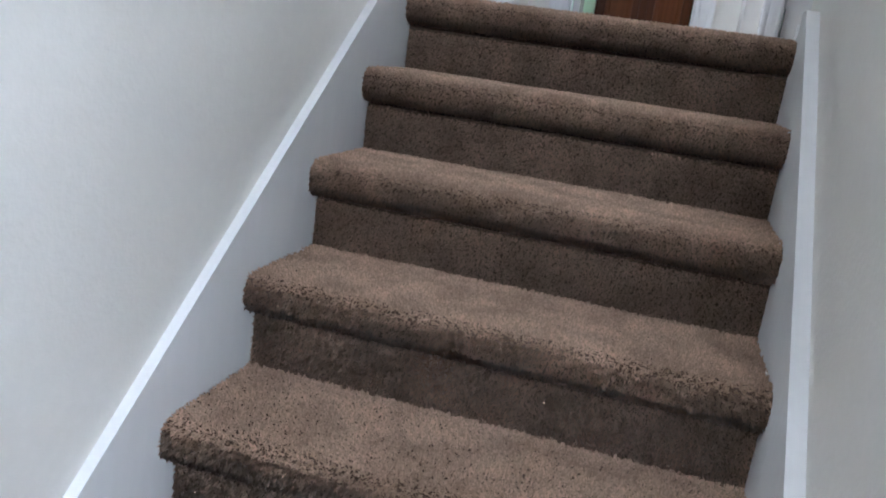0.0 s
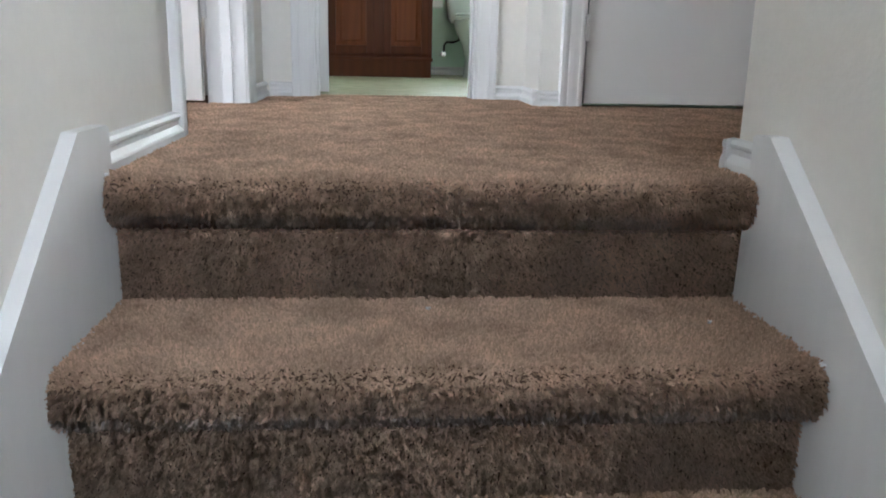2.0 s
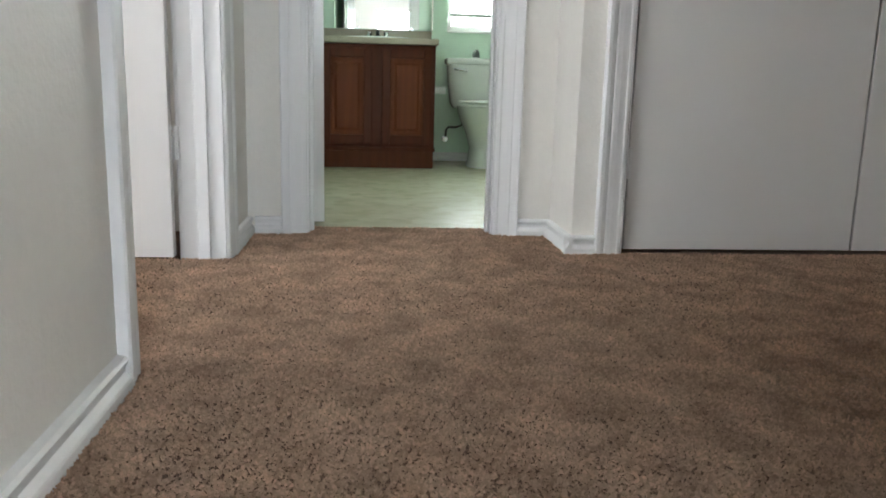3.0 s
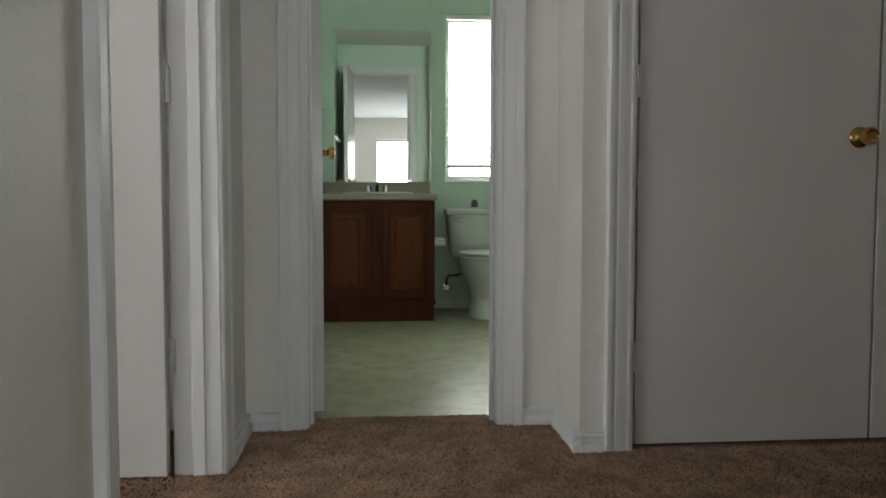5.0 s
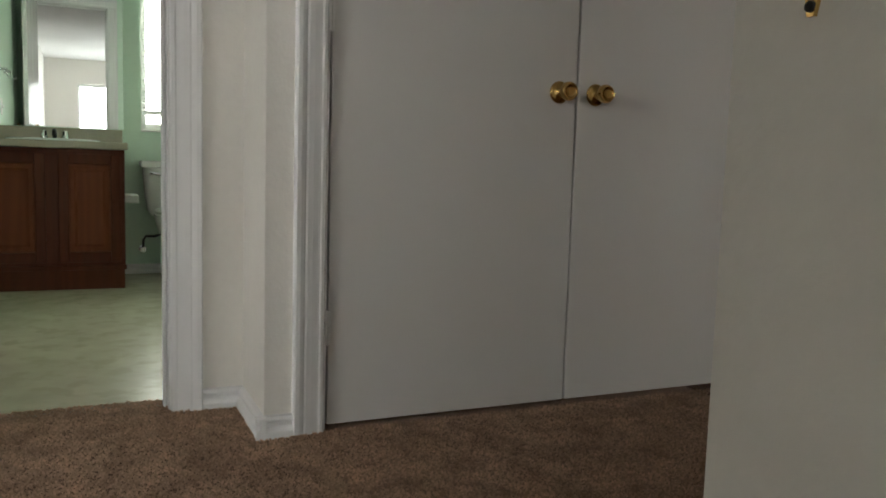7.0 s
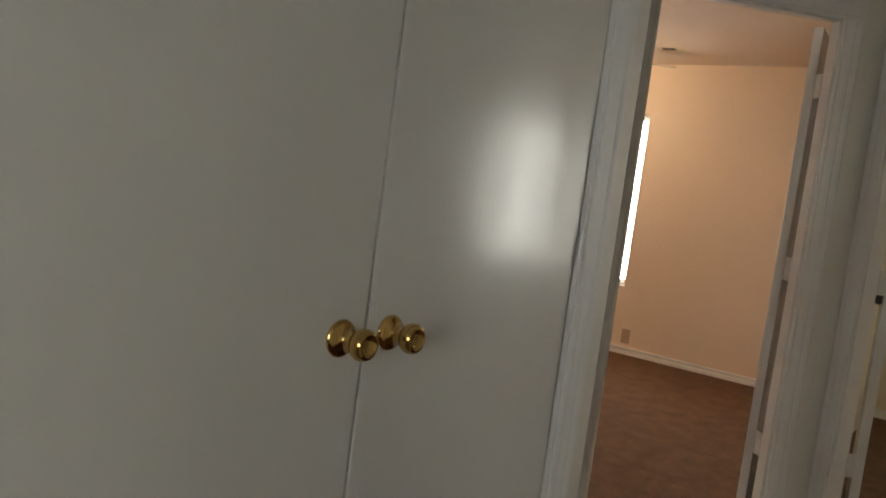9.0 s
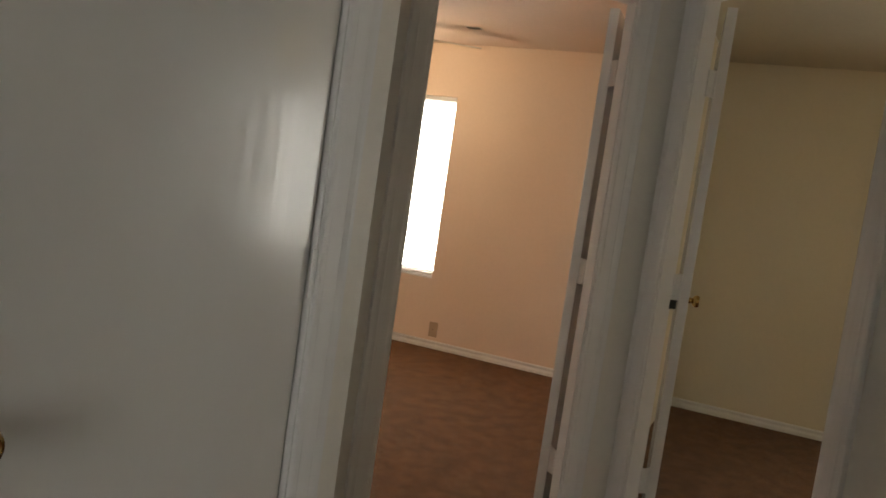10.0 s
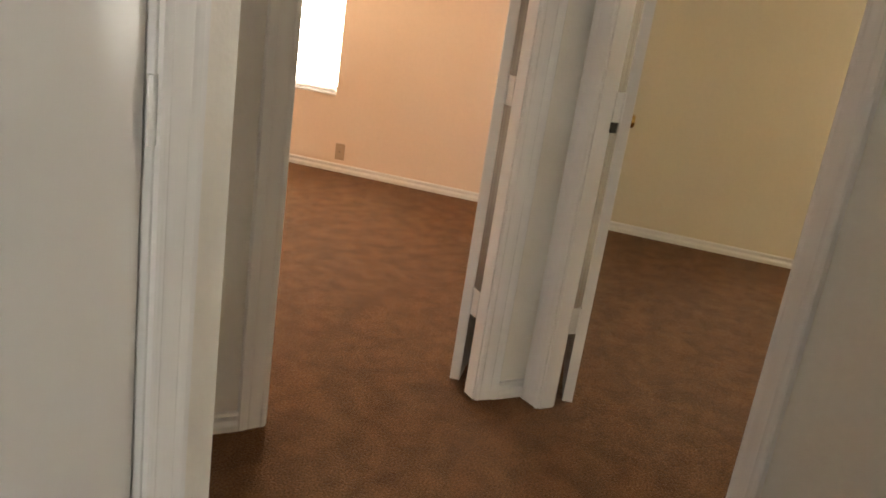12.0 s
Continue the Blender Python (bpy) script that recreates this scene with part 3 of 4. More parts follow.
# ---- baseboards ----
baseboard(pose(XL, -0.02, 0, 0, 0, 90), A_Y0 - CW - 0.006 + 0.02)
baseboard(pose(XL, A_Y1 + CW + 0.006, 0, 0, 0, 90), YB - A_Y1 - CW - 0.006)
baseboard(pose(XL + 0.024, YB, 0), -0.305 - CW - 0.006 - XL - 0.024)
baseboard(pose(0.298 + CW + 0.006, YB, 0), 0.50 - 0.298 - CW - 0.006)
baseboard(pose(0.50, YB - 0.024, 0, 0, 0, -90), YB - YC)
baseboard(pose(0.476, YC, 0), 0.660 - CW - 0.006 - 0.476)
baseboard(pose(2.142 + CW + 0.006, YC, 0), 2.335 - 2.142 - CW - 0.006)
baseboard(pose(XR, 0.124, 0, 0, 0, -90), 0.15)
baseboard(pose(DY + 0.08, 0.10, 0, 0, 0, 180), DY + 0.08 - XR + 0.024)
baseboard(MP, PA - CW - 0.006)
baseboard(MP @ pose(PA + PW + CW + 0.006, 0, 0), LP - PA - PW - CW - 0.006)
baseboard(MY @ pose(0.024, 0, 0), YA - CW - 0.006 - 0.024 if YA - CW > 0.04 else 0.004)
baseboard(MY @ pose(YA + YW + CW + 0.006, 0, 0), LY - YA - YW - CW - 0.006)
baseboard(pose(XFAR, 5.2, 0, 0, 0, -90), 5.2 - 1.463)
baseboard(pose(XFAR, 1.40, 0, 0, 0, -90), 3.6)
baseboard(pose(-0.435, 2.08, -0.012, 0, 0, 90), 2.10)
baseboard(pose(0.30, YFAR, -0.012), 1.06)


# ---- windows ----
def window(name, label, m, w, z0, z1, depth, blind_to=None, mid=True):
    """A window filling an opening w wide in a wall whose room face is y = 0."""
    root = thing(name, label, "window", m, kind="structure")
    h, y = z1 - z0, depth - 0.05
    for x0, x1, a, b in ((0, 0.035, z0, z1), (w - 0.035, w, z0, z1), (0.035, w - 0.035, z0, z0 + 0.04), (0.035, w - 0.035, z1 - 0.04, z1)):
        part("window_frame", box(bmesh.new(), x0, x1, y, y + 0.045, a, b, 0.003), PLASTIC, root)
    if mid:
        part("meeting_rail", box(bmesh.new(), 0.035, w - 0.035, y + 0.005, y + 0.035, z0 + h * 0.5 - 0.018, z0 + h * 0.5 + 0.018, 0.003), PLASTIC, root)
    pane = part("pane", box(bmesh.new(), 0.036, w - 0.036, y + 0.018, y + 0.022, z0 + 0.041, z1 - 0.041), GLASS, root)
    pane.visible_shadow = False
    part("window_sill", box(bmesh.new(), -0.0, w, -0.008, depth - 0.05, z0 - 0.012, z0 + 0.001, 0.003), TRIM, root)
    if blind_to is not None:
        part("blind_headrail", box(bmesh.new(), 0.012, w - 0.012, 0.012, 0.05, z1 - 0.035, z1 - 0.003, 0.003), BLIND, root)
        part("blind_bottom_rail", box(bmesh.new(), 0.012, w - 0.012, 0.016, 0.044, blind_to - 0.012, blind_to + 0.012, 0.004), BLIND, root)
        step = 0.034
        first = box(bmesh.new(), 0.012, w - 0.012, -0.013, 0.013, -0.0006, 0.0006)
        slat = part("blind_slat", first, BLIND, root, m=pose(0, 0.030, blind_to + 0.03, 12, 0, 0))
        n = int((z1 - 0.05 - blind_to - 0.03) / step)
        for k in range(1, n):
            o = new("blind_slat", slat.data)
            o.parent = root
            o.matrix_basis = pose(0, 0.030, blind_to + 0.03 + k * step, 12 + (k % 3), 0, 0)
    return root


window("window_1", "bright bathroom window with a lowered white slat blind", pose(0.413, YFAR, 0), 0.76, 0.871, 2.017, 0.14, 0.977, False)
window("window_2", "bright bedroom window with a lowered white slat blind", pose(XFAR, 4.50, 0, 0, 0, -90), 1.21, 0.545, 1.935, 0.14, 0.562, False)
window("window_3", "bright bedroom window in the yellow room", pose(XFAR, -0.96, 0, 0, 0, -90), 0.84, 0.545, 1.89, 0.14)
window("window_4", "tall bright window above the foot of the stairs", pose(1.60, YBACK, 0, 0, 0, 180), 1.60, 0.95, 1.93, 0.14)
window("window_5", "wide bright window in the lower hall", pose(3.2, -2.60, 0, 0, 0, -90), 2.4, 0.30, 2.0, 0.14)
# Never in view: this window is added to let light onto the landing.
window("added_window_west", "unseen bright window added in the bedroom to light the landing", pose(-3.0, -0.48, 0, 0, 0, 90), 1.2, 0.70, 2.0, 0.14)
for nm, m in (("backdrop_lower", pose(3.9, -4.0, 1.2, 90, 0, -90)), ("backdrop_west", pose(-3.7, 0.10, 1.3, 90, 0, 90)), ("backdrop_north", pose(0.79, 5.5, 1.5, 90, 0, 0)), ("backdrop_east", pose(7.15, 3.9, 1.2, 90, 0, -90)),
              ("backdrop_southeast", pose(7.15, -1.4, 1.2, 90, 0, -90)), ("backdrop_south", pose(0.80, -5.9, 1.4, 90, 0, 180))):
    bm = bmesh.new()
    box(bm, -1.6, 1.6, -1.7, 1.7, -0.01, 0.01)
    tagged(part(nm, bm, SKY_WHITE, m=m), "plain white overcast sky outside the window", "sky", kind="structure")


# ---- bathroom ----
def vanity():
    v = thing("vanity_cabinet", "dark red-brown oak bathroom vanity cabinet with two doors", "cabinet")
    x0, x1, y0, y1 = -0.425, 0.292, 4.262, YFAR - 0.002
    part("body", box(bmesh.new(), x0, x1, y0, y1, 0.09, 0.738, 0.002), OAK, v)
    part("toe_kick", box(bmesh.new(), x0 + 0.004, x1 - 0.004, y0 - 0.010, y1, -0.012, 0.100, 0.002), OAK_DARK, v)
    part("base_moulding", box(bmesh.new(), x0 + 0.002, x1 + 0.006, y0 - 0.016, y0 - 0.004, 0.092, 0.118, 0.004), OAK_DARK, v)
    for a, b in ((x0 + 0.025, -0.095), (-0.035, x1 - 0.022)):
        d = part("door", box(bmesh.new(), a + 0.045, b - 0.045, y0 - 0.010, y0 - 0.0005, 0.185, 0.655, 0.003), OAK_PANEL, v)
        for c in ((a, a + 0.05, 0.135, 0.712), (b - 0.05, b, 0.135, 0.712)):
            part("stile", box(bmesh.new(), c[0], c[1], y0 - 0.024, y0 - 0.0006, c[2], c[3], 0.004), OAK, d)
        for c in ((0.135, 0.19), (0.657, 0.712)):
            part("rail", box(bmesh.new(), a + 0.0502, b - 0.0502, y0 - 0.0238, y0 - 0.0006, c[0], c[1], 0.004), OAK, d)
        pa, pb, face = a + 0.0502, b - 0.0502, y0 - 0.0102
        for e in (pa, pb - 0.0078):
            part("bead", box(bmesh.new(), e, e + 0.0078, y0 - 0.019, y0 - 0.009, 0.1905, 0.6565, 0.003), OAK_PANEL, d)
        for e in (0.1905, 0.6487):
            part("bead", box(bmesh.new(), pa + 0.008, pb - 0.008, y0 - 0.019, y0 - 0.009, e, e + 0.0078, 0.003), OAK_PANEL, d)
        bm = bmesh.new()
        rim = [bm.verts.new((x, face, z)) for x, z in ((pa + 0.026, 0.217), (pb - 0.026, 0.217), (pb - 0.026, 0.630), (pa + 0.026, 0.630))]
        lip = [bm.verts.new((x, face - 0.009, z)) for x, z in ((pa + 0.040, 0.231), (pb - 0.040, 0.231), (pb - 0.040, 0.616), (pa + 0.040, 0.616))]
        for k in range(4):
            bm.faces.new((rim[k], rim[(k + 1) % 4], lip[(k + 1) % 4], lip[k]))
        bm.faces.new(lip)
        bm.faces.new(rim[::-1])
        part("raised_panel", bm, OAK_PANEL, d)
    return v


vanity()
bm = bmesh.new()
box(bm, -0.433, 0.309, 4.245, YFAR - 0.001, 0.740, 0.778, 0.006)
top = tagged(part("countertop", bm, LAMINATE), "speckled beige laminate vanity countertop", "countertop")
part("backsplash", box(bmesh.new(), -0.433, 0.306, YFAR - 0.022, YFAR - 0.0015, 0.7785, 0.862, 0.004), LAMINATE, top)
part("side_splash", box(bmesh.new(), -0.4335, -0.414, 4.262, YFAR - 0.0225, 0.7785, 0.862, 0.004), LAMINATE, top)
bm = bmesh.new()
lathe(bm, ((0.235, 0.0), (0.238, 0.008), (0.228, 0.013), (0.212, 0.010), (0.20, 0.004), (0.16, 0.002), (0.05, 0.0015)), Matrix.Translation((-0.06, 4.54, 0.7785)) @ Matrix.Diagonal((1, 0.78, 1, 1)), 40)
tagged(part("sink_basin", bm, PORCELAIN, smooth=True), "white oval drop-in bathroom sink in the countertop", "sink")
f = thing("faucet", "low chrome two-handle bathroom faucet behind the sink", "faucet", pose(-0.06, 4.755, 0.779))
part("base_plate", box(bmesh.new(), -0.085, 0.085, -0.025, 0.025, 0, 0.018, 0.006), CHROME, f)
part("spout", tube(bmesh.new(), ((0, 0, 0.01), (0, -0.01, 0.05), (0, -0.05, 0.062), (0, -0.10, 0.052), (0, -0.115, 0.035)), 0.012), DARK, f, "dark chrome spout", True)
for sx in (-0.055, 0.055):
    part("handle", lathe(bmesh.new(), ((0.020, 0.018), (0.021, 0.03), (0.016, 0.045), (0.018, 0.06), (0.010, 0.064)), Matrix.Translation((sx, 0, 0)), 16), CHROME, f, smooth=True)
mir = thing("wall_mirror", "large frameless mirror above the vanity reflecting the hall", "mirror")
part("glass", box(bmesh.new(), -0.350, 0.314, YFAR - 0.008, YFAR - 0.001, 0.866, 1.897), MIRROR, mir)
for sx in (-0.20, 0.16):
    part("clip", box(bmesh.new(), sx, sx + 0.025, YFAR - 0.012, YFAR - 0.0085, 0.8665, 0.880, 0.001), CHROME, mir)


def toilet():
    t = thing("toilet", "white porcelain toilet with closed lid under the window", "toilet", pose(0.64, 4.83, -0.012))
    tank = bmesh.new()
    rows = []
    for z, hw, fd in ((0.37, 0.185, 0.165), (0.40, 0.205, 0.185), (0.52, 0.222, 0.195), (0.655, 0.232, 0.200)):
        ring = []
        for i in range(32):
            a = 2 * math.pi * i / 32
            ca, sa = math.cos(a), math.sin(a)
            x = math.copysign(abs(ca) ** 0.35, ca) * hw
            y = -0.012 - fd / 2 + math.copysign(abs(sa) ** 0.35, sa) * fd / 2
            ring.append(tank.verts.new((x, y, z)))
        rows.append(ring)
    for a, b in zip(rows, rows[1:]):
        for i in range(32):
            tank.faces.new((a[i], a[(i + 1) % 32], b[(i + 1) % 32], b[i]))
    tank.faces.new(rows[0][::-1])
    tank.faces.new(rows[-1])
    part("tank", tank, PORCELAIN, t, smooth=True)
    part("tank_lid", box(bmesh.new(), -0.243, 0.243, -0.222, -0.006, 0.656, 0.696, 0.012), PORCELAIN, t, smooth=True)
    part("flush_handle", tube(bmesh.new(), ((-0.19, -0.205, 0.625), (-0.19, -0.225, 0.625), (-0.17, -0.232, 0.622), (-0.11, -0.232, 0.612)), 0.009), CHROME, t, smooth=True)
    bowl = bmesh.new()
    rows = []
    for z, hw, y0, y1 in ((0.0, 0.115, -0.56, -0.14), (0.03, 0.108, -0.55, -0.15), (0.12, 0.095, -0.52, -0.16), (0.22, 0.125, -0.58, -0.14), (0.30, 0.165, -0.66, -0.10), (0.36, 0.182, -0.70, -0.05), (0.385, 0.185, -0.705, -0.04)):
        ring = []
        for i in range(32):
            a = 2 * math.pi * i / 32
            ring.append(bowl.verts.new((math.cos(a) * hw, (y0 + y1) / 2 + math.sin(a) * (y1 - y0) / 2, z)))
        rows.append(ring)
    for a, b in zip(rows, rows[1:]):
        for i in range(32):
            bowl.faces.new((a[i], a[(i + 1) % 32], b[(i + 1) % 32], b[i]))
    bowl.faces.new(rows[0][::-1])
    bowl.faces.new(rows[-1])
    part("bowl", bowl, PORCELAIN, t, smooth=True)
    for nm, z, k in (("seat", 0.387, 1.0), ("seat_lid", 0.408, 0.985)):
        bm = bmesh.new()
        lathe(bm, ((0.94, 0.0), (1.0, 0.006), (1.0, 0.014), (0.96, 0.019)), Matrix.Translation((0, -0.45, z)) @ Matrix.Diagonal((0.188 * k, 0.262 * k, 1, 1)), 36)
        part(nm, bm, PLASTIC, t, smooth=True)
    return t


toilet()
fresh = thing("air_freshener", "small dark grey cone air freshener on the toilet tank", "air freshener", pose(0.60, 4.72, 0.685))
part("cone", lathe(bmesh.new(), ((0.024, 0.0), (0.025, 0.006), (0.024, 0.030), (0.020, 0.050), (0.011, 0.060)), None, 20), FRESHENER, fresh, smooth=True)
part("base_ring", lathe(bmesh.new(), ((0.027, -0.0005), (0.028, 0.004), (0.0255, 0.008)), None, 20), PLASTIC, fresh, "pale plastic ring", True)
s = thing("supply_valve", "black toilet supply hose and shut-off valve on the wall", "pipe", pose(0.46, YFAR - 0.004, 0))
part("hose", tube(bmesh.new(), ((0.07, -0.10, 0.35), (0.06, -0.10, 0.24), (0.02, -0.09, 0.225), (-0.03, -0.08, 0.225), (-0.045, -0.07, 0.20), (-0.045, -0.055, 0.15)), 0.008), RUBBER, s, smooth=True)
part("valve", lathe(bmesh.new(), ((0.022, 0), (0.022, 0.006), (0.010, 0.008), (0.010, 0.05), (0.016, 0.052), (0.016, 0.07)), Matrix.Translation((-0.045, 0, 0.14)) @ Matrix.Rotation(radians(90), 4, 'X'), 16), CHROME, s, smooth=True)
p = thing("paper_holder", "white plastic toilet paper holder on the vanity side", "paper holder", pose(0.2925, 4.42, 0.47))
for dy in (-0.07, 0.07):
    part("post", box(bmesh.new(), 0, 0.075, dy - 0.012, dy + 0.012, -0.02, 0.025, 0.006), PLASTIC, p)
part("roller", tube(bmesh.new(), ((0.06, -0.058, 0), (0.06, 0.058, 0)), 0.011), PLASTIC, p, smooth=True)


def towel_ring(y, z):
    r = thing("towel_hook", "small chrome towel hook on the mint wall", "hook", pose(-0.435, y, z), group="towel hooks")
    part("plate", lathe(bmesh.new(), ((0.022, 0), (0.022, 0.006), (0.010, 0.010), (0.009, 0.045), (0.014, 0.050), (0.006, 0.055)), Matrix.Rotation(radians(90), 4, 'Y'), 16), CHROME, r, smooth=True)
    part("hook", tube(bmesh.new(), ((0.045, 0, 0), (0.05, 0, -0.03), (0.06, 0, -0.055), (0.075, 0, -0.05), (0.08, 0, -0.035)), 0.005), CHROME, r, smooth=True)
    return r


first = towel_ring(3.35, 1.30)
copy_thing(first, pose(-0.435, 3.75, 1.28))
sw = thing("light_switch", "white double light switch plate on the mint wall", "switch", pose(-0.435, 3.62, 1.03))
part("plate", box(bmesh.new(), 0.0005, 0.006, -0.058, 0.058, -0.058, 0.058, 0.002), PLASTIC, sw)
for dy in (-0.024, 0.024):
    part("toggle", box(bmesh.new(), 0.0065, 0.016, dy - 0.005, dy + 0.005, -0.008, 0.012, 0.002), PLASTIC, sw)

# ---- handrail ----
hr = thing("handrail", "white painted round wooden handrail on brass brackets", "handrail")
sl = 0.735
rail = lambda y: 0.887 + sl * (y + 0.05)
part("rail", tube(bmesh.new(), [(0.497, 0.06, rail(0.06) - 0.006)] + [(0.497, 0.04 - 0.5 * k, rail(0.04 - 0.5 * k)) for k in (0, 1, 2, 3, 3.3)], 0.0225, 20), TRIM, hr, smooth=True)
for y in (0.022, -1.42):
    z = rail(y)
    b = bmesh.new()
    strap = ((-0.003, -0.124), (0.003, -0.124), (0.005, -0.115), (0.007, -0.060), (0.006, -0.036), (-0.006, -0.036), (-0.007, -0.060), (-0.005, -0.115))
    extrude(b, strap, lambda p, q, s: (XR - s, y + p, z + q), 0.0, 0.004)
    tube(b, ((XR - 0.003, y, z - 0.108), (XR - 0.014, y, z - 0.098), (XR - 0.038, y, z - 0.066), (XR - 0.058, y, z - 0.040), (XR - 0.067, y, z - 0.023)), 0.0055, 12)
    box(b, -0.010, 0.010, -0.030, 0.030, -0.003, 0.0, 0.001, Matrix.Translation((0.497, y, z - 0.028)) @ Matrix.Rotation(math.atan(sl), 4, 'X'))
    br = part("bracket", b, BRASS, hr, "polished brass handrail bracket", True)
    part("screw", lathe(bmesh.new(), ((0.0045, 0), (0.004, 0.002), (0.002, 0.003)), Matrix.Translation((XR - 0.004, y, z - 0.117)) @ Matrix.Rotation(radians(-90), 4, 'Y'), 12), DARK, br, "dark screw head")

# ---- small fixtures ----
def outlet(m):
    o = thing("wall_outlet", "beige electrical outlet plate low on the peach wall", "outlet", m)
    part("plate", box(bmesh.new(), -0.036, 0.036, -0.006, -0.0005, -0.058, 0.058, 0.002), BEIGE, o)
    for dz in (-0.022, 0.022):
        part("socket", box(bmesh.new(), -0.017, 0.017, -0.008, -0.0063, dz - 0.014, dz + 0.014, 0.002), BEIGE, o)
    part("screw", lathe(bmesh.new(), ((0.004, 0), (0.003, 0.0015)), Matrix.Translation((0, -0.0062, 0)) @ Matrix.Rotation(radians(90), 4, 'X'), 10), DARK, o)
    return o


outlet(pose(XFAR, 3.215, 0.145, 0, 0, -90))
sp = thing("ceiling_vent", "small dark slotted vent in the peach bedroom ceiling", "vent", pose(5.90, 2.97, H))
part("frame", box(bmesh.new(), -0.034, 0.034, -0.055, 0.055, -0.008, -0.0005, 0.002), PLASTIC, sp)
for k in range(4):
    part("slot", box(bmesh.new(), -0.029 + 0.0148 * k, -0.017 + 0.0148 * k, -0.046, 0.046, -0.0105, -0.0085), DARK, sp)


def ceiling_fan(name, label, m, lit):
    fan = thing(name, label, "ceiling fan", m)
    part("canopy", lathe(bmesh.new(), ((0.07, 0), (0.065, -0.05), (0.02, -0.06)), None, 24), PLASTIC, fan, smooth=True)
    part("motor", lathe(bmesh.new(), ((0.02, -0.05), (0.11, -0.07), (0.13, -0.10), (0.12, -0.15), (0.06, -0.17)), None, 28), PLASTIC, fan, smooth=True)
    for k in range(5):
        bm = bmesh.new()
        out = [(0.17, -0.055), (0.645, -0.070), (0.68, -0.052), (0.69, 0), (0.68, 0.052), (0.645, 0.070), (0.17, 0.055)]
        extrude(bm, out, lambda p, q, s: (p, q, s), -0.004, 0.004)
        part("blade", bm, PLASTIC, fan, m=pose(0, 0, -0.11, 10, 0, 72 * k + 17))
    for sx in (-0.075, 0.075):
        part("globe", lathe(bmesh.new(), ((0.02, -0.165), (0.05, -0.18), (0.062, -0.21), (0.055, -0.245), (0.02, -0.262)), Matrix.Translation((sx, sx, 0)), 20), GLOBE, fan, "lit warm glass globe", True)
    lamp = new("fan_light", bpy.data.lights.new("fan_light", "POINT"))
    lamp.data.energy, lamp.data.color, lamp.data.shadow_soft_size = lit, (1.0, 0.76, 0.52), 0.08
    lamp.location = m.translation + Vector((0, 0, -0.34))
    return fan


ceiling_fan("ceiling_fan", "white five-blade ceiling fan with warm lit globes in the peach room", pose(5.66, 3.53, H), 22)
ceiling_fan("ceiling_fan", "white five-blade ceiling fan with warm lit globes in the yellow room", pose(5.4, -1.15, H), 7)


# ---- carpet pile ----
def pile(name, label, bases, normals, rng, tall=0.0085, wide=0.0036, lean=0.6):
    """Many small tufts, each a leaning pointed blade, standing on the carpet."""
    n = len(bases)
    nap = np.stack([np.zeros(n), -normals[:, 2], normals[:, 1]], 1)      # the nap lies down the stairs
    def unit(v):
        return v / np.linalg.norm(v, axis=1)[:, None]

    up = unit(unit(normals + 0.6 * nap) + rng.normal(0, lean, (n, 3)))
    normals = unit(normals + 1.4 * nap)
    side = np.cross(up, rng.normal(0, 1, (n, 3)))
    side /= np.linalg.norm(side, axis=1)[:, None] + 1e-9
    hgt = tall * rng.uniform(0.6, 1.25, (n, 1))
    w = wide * rng.uniform(0.7, 1.3, (n, 1))
    v = np.stack([bases - side * w * 0.5, bases + side * w * 0.5, bases + up * hgt + side * w * 0.36, bases + up * hgt - side * w * 0.36], 1).reshape(-1, 3)
    me = bpy.data.meshes.new(name)
    me.vertices.add(4 * n)
    me.vertices.foreach_set("co", v.astype(np.float32).ravel())
    me.loops.add(4 * n)
    me.loops.foreach_set("vertex_index", np.arange(4 * n, dtype=np.int32))
    me.polygons.add(n)
    me.polygons.foreach_set("loop_start", np.arange(0, 4 * n, 4, dtype=np.int32))
    me.update()
    me.attributes.new("ground_normal", 'FLOAT_VECTOR', 'FACE').data.foreach_set("vector", normals.astype(np.float32).ravel())
    me.materials.append(TUFT)
    return tagged(new(name, me), label, "carpet", kind="stuff")


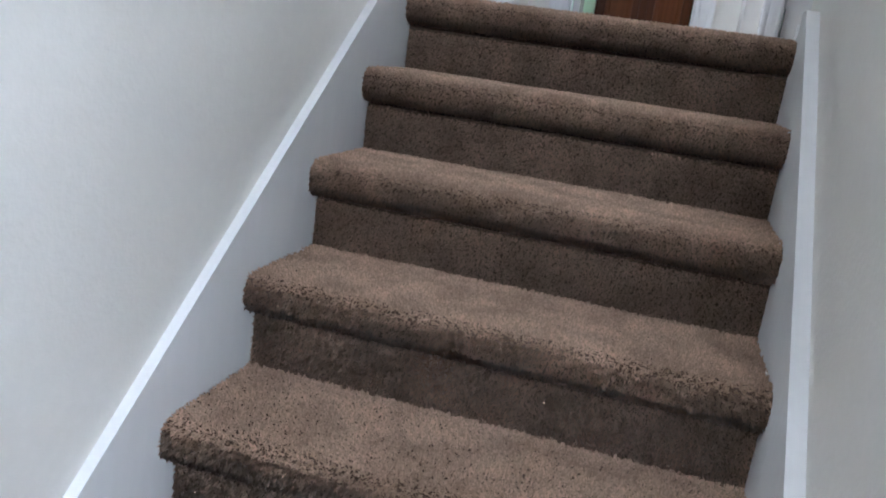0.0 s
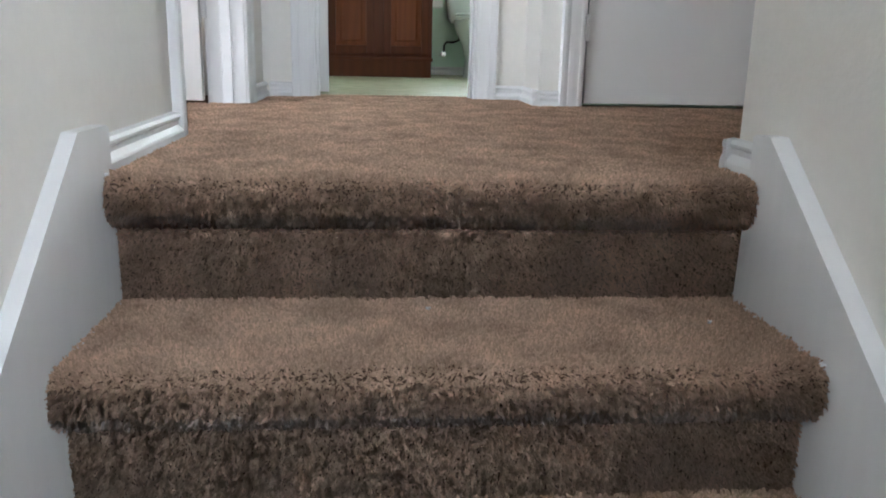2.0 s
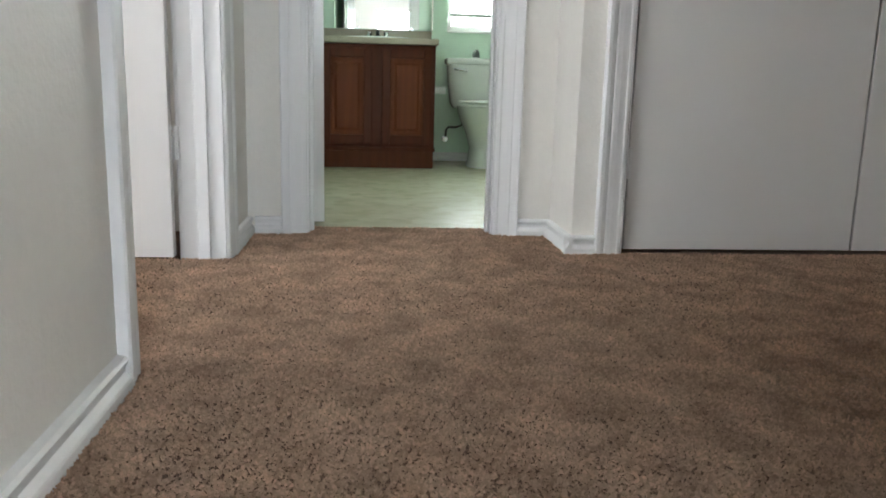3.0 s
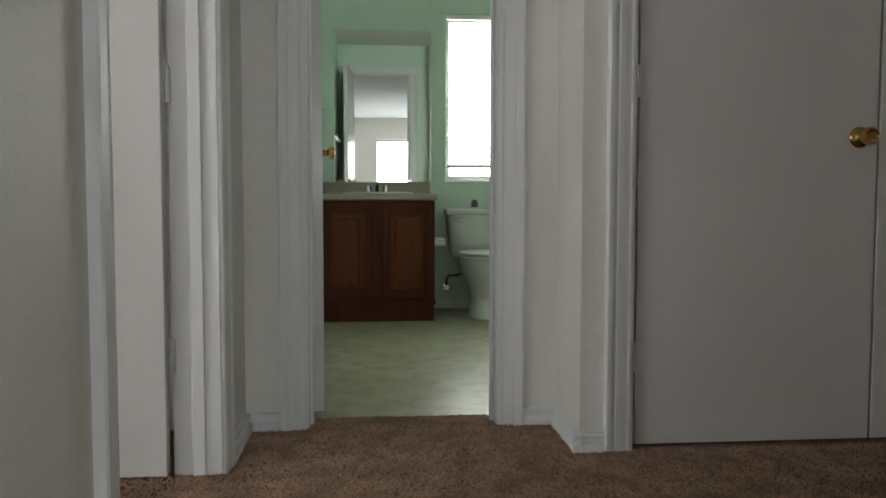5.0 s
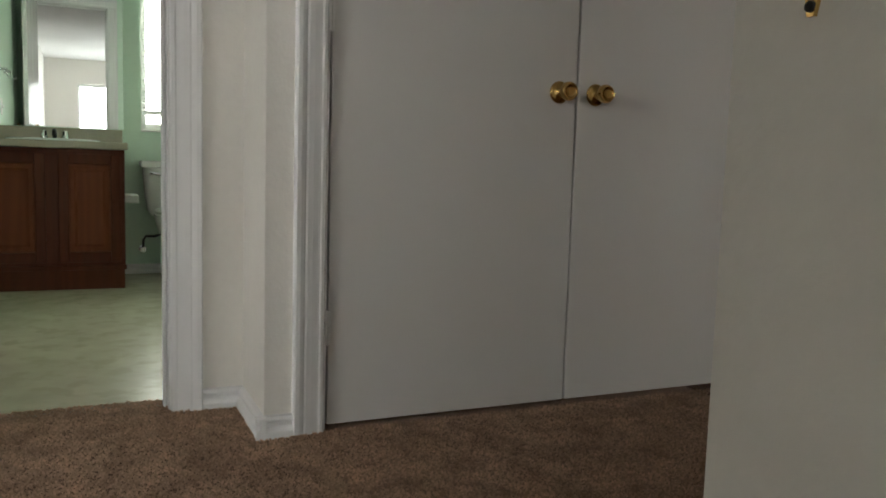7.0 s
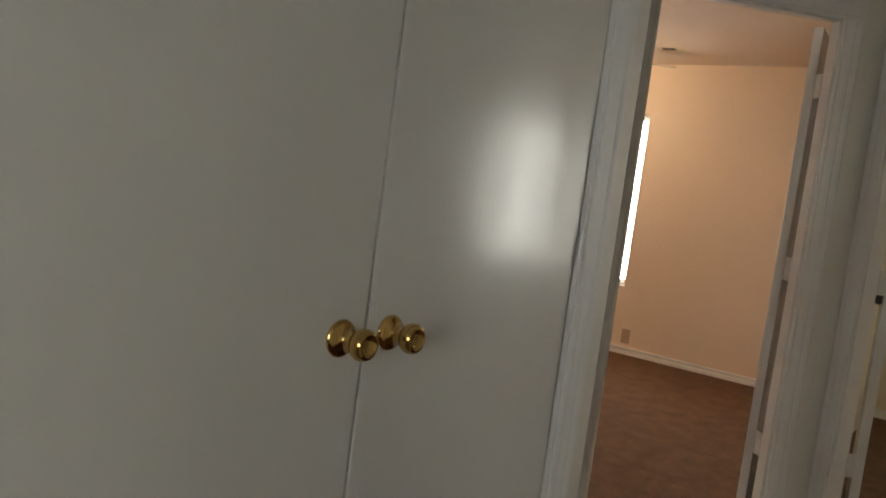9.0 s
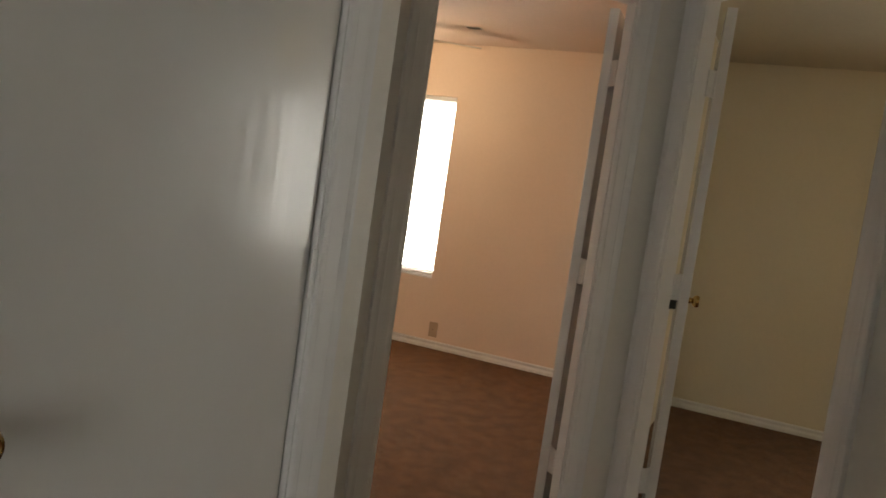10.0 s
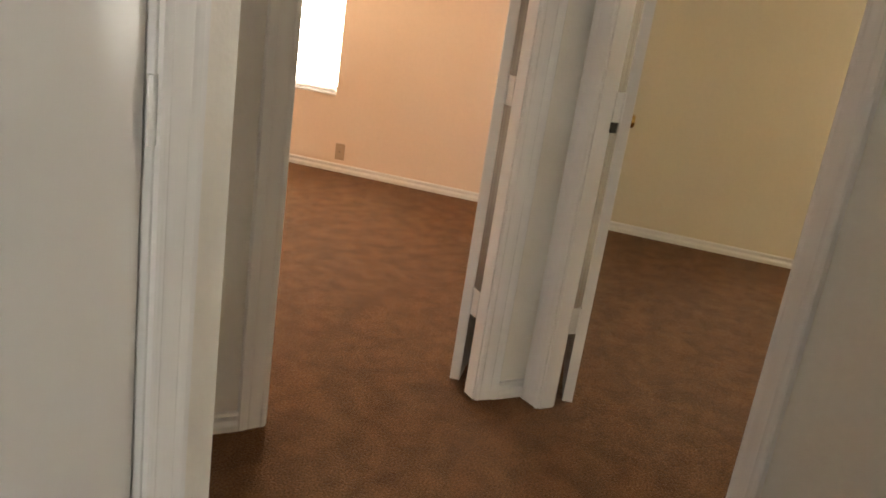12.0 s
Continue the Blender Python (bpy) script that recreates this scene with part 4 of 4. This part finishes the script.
rng = np.random.default_rng(7)
line = np.array([(0.0, -RISE + 0.004), (0.0, -0.091), (0.004, -0.071), (-NOSE + 0.028, -0.071), (-NOSE + 0.010, -0.064), (-NOSE + 0.002, -0.050), (-NOSE, -0.026), (-NOSE + 0.003, -0.012),
                 (-NOSE + 0.012, -0.003), (-NOSE + 0.026, 0.001), (RUN - 0.002, 0.001)])
seg = np.diff(line, axis=0)
ln = np.linalg.norm(seg, axis=1)
cum = np.concatenate([[0], np.cumsum(ln)])
base_all, norm_all = [], []
for k in range(8):
    gap = 0.0062 if k < 3 else 0.0072 if k < 6 else 0.0095
    top = cum[-1] if k else cum[-2] + 0.03
    gu, gx = np.meshgrid(np.arange(0, top, gap), np.arange(SL + 0.003, SR - 0.002, gap))
    yarn = np.stack([gu.ravel(), gx.ravel()], 1)
    yarn = np.repeat(yarn + rng.normal(0, gap * 0.22, yarn.shape), 6, 0) + rng.normal(0, 0.0017, (6 * len(yarn), 2))
    u = np.clip(yarn[:, 0], 0, top - 1e-5)
    n = len(u)
    i = np.clip(np.searchsorted(cum, u) - 1, 0, len(seg) - 1)
    f = ((u - cum[i]) / ln[i])[:, None]
    yz = line[i] + seg[i] * f
    nr = np.stack([seg[i][:, 1] * -1, seg[i][:, 0]], 1) / ln[i][:, None]
    keep = ~((i == 1) | (i == 2))
    x = np.clip(yarn[:, 1], SL + 0.001, SR - 0.002)
    base_all.append(np.stack([x, yz[:, 0] - RUN * k, yz[:, 1] - RISE * k], 1)[keep])
    norm_all.append(np.stack([np.zeros(n), nr[:, 0], nr[:, 1]], 1)[keep])
pile("carpet_pile_stairs", "brown cut-pile carpet tufts on the stairs", np.concatenate(base_all), np.concatenate(norm_all), rng, 0.0105, 0.0036, 0.45)


def flat_pile(name, label, rects, inside, rng, tall=0.009, wide=0.005):
    pts = []
    for x0, x1, y0, y1, dens in rects:
        n = int((x1 - x0) * (y1 - y0) * dens)
        pts.append(np.stack([rng.uniform(x0, x1, n), rng.uniform(y0, y1, n), np.zeros(n)], 1))
    p = np.concatenate(pts)
    p = p[inside(p[:, 0], p[:, 1])]
    return pile(name, label, p, np.tile((0.0, 0.0, 1.0), (len(p), 1)), rng, tall, wide, 0.75)


fade = np.random.default_rng(11)
flat_pile("carpet_pile_landing", "brown cut-pile carpet tufts on the landing",
          [(-0.50, 0.57, 0.0, 0.9, 95000), (-0.62, 0.60, 0.9, 1.99, 60000), (0.57, 2.6, 0.12, 1.57, 45000), (-1.5, -0.62, A_Y0, A_Y1, 40000), (-0.62, -0.50, A_Y0, 0.9, 80000)],
          lambda x, y: ~((x > 0.49) & (y > 1.58)) & ~((x > -0.30) & (x < 0.29) & (y > 1.99)) & (x < fade.uniform(1.5, 2.6, len(x)))
          & ~((x < XL + 0.022) & ((y < A_Y0) | (y > A_Y1))) & ~((y > 1.87) & ((x < -0.31) | (x > 0.30)) & (x < 0.5)), rng, 0.0068, 0.0056)


# ---- paint drips ----
drips = bmesh.new()
pick = random.Random(5)
for k in range(26):
    left = k % 2
    y = pick.uniform(-0.75, -0.03)
    step = math.ceil(-(y + NOSE) / RUN) if y < -NOSE else 0
    x = (SL + 0.002 if left else SR - 0.004) + pick.uniform(-0.001, 0.003)
    r = pick.uniform(0.0015, 0.0045)
    box(drips, -r, r, -r * 1.6, r * 1.6, -0.0015, 0.002, 0.0008, Matrix.Translation((x, y, -RISE * step + 0.006)) @ Matrix.Rotation(pick.uniform(0, 3), 4, 'Z'))
for x, y, step in ((0.452, -0.132, 1), (0.014, -0.06, 1)):
    box(drips, -0.004, 0.004, -0.003, 0.003, -0.001, 0.003, 0.001, Matrix.Translation((x, y, -RISE * step + 0.007)))
tagged(part("paint_drips", drips, CAULK), "dried white paint drips on the stair carpet edges", "paint", kind="stuff")
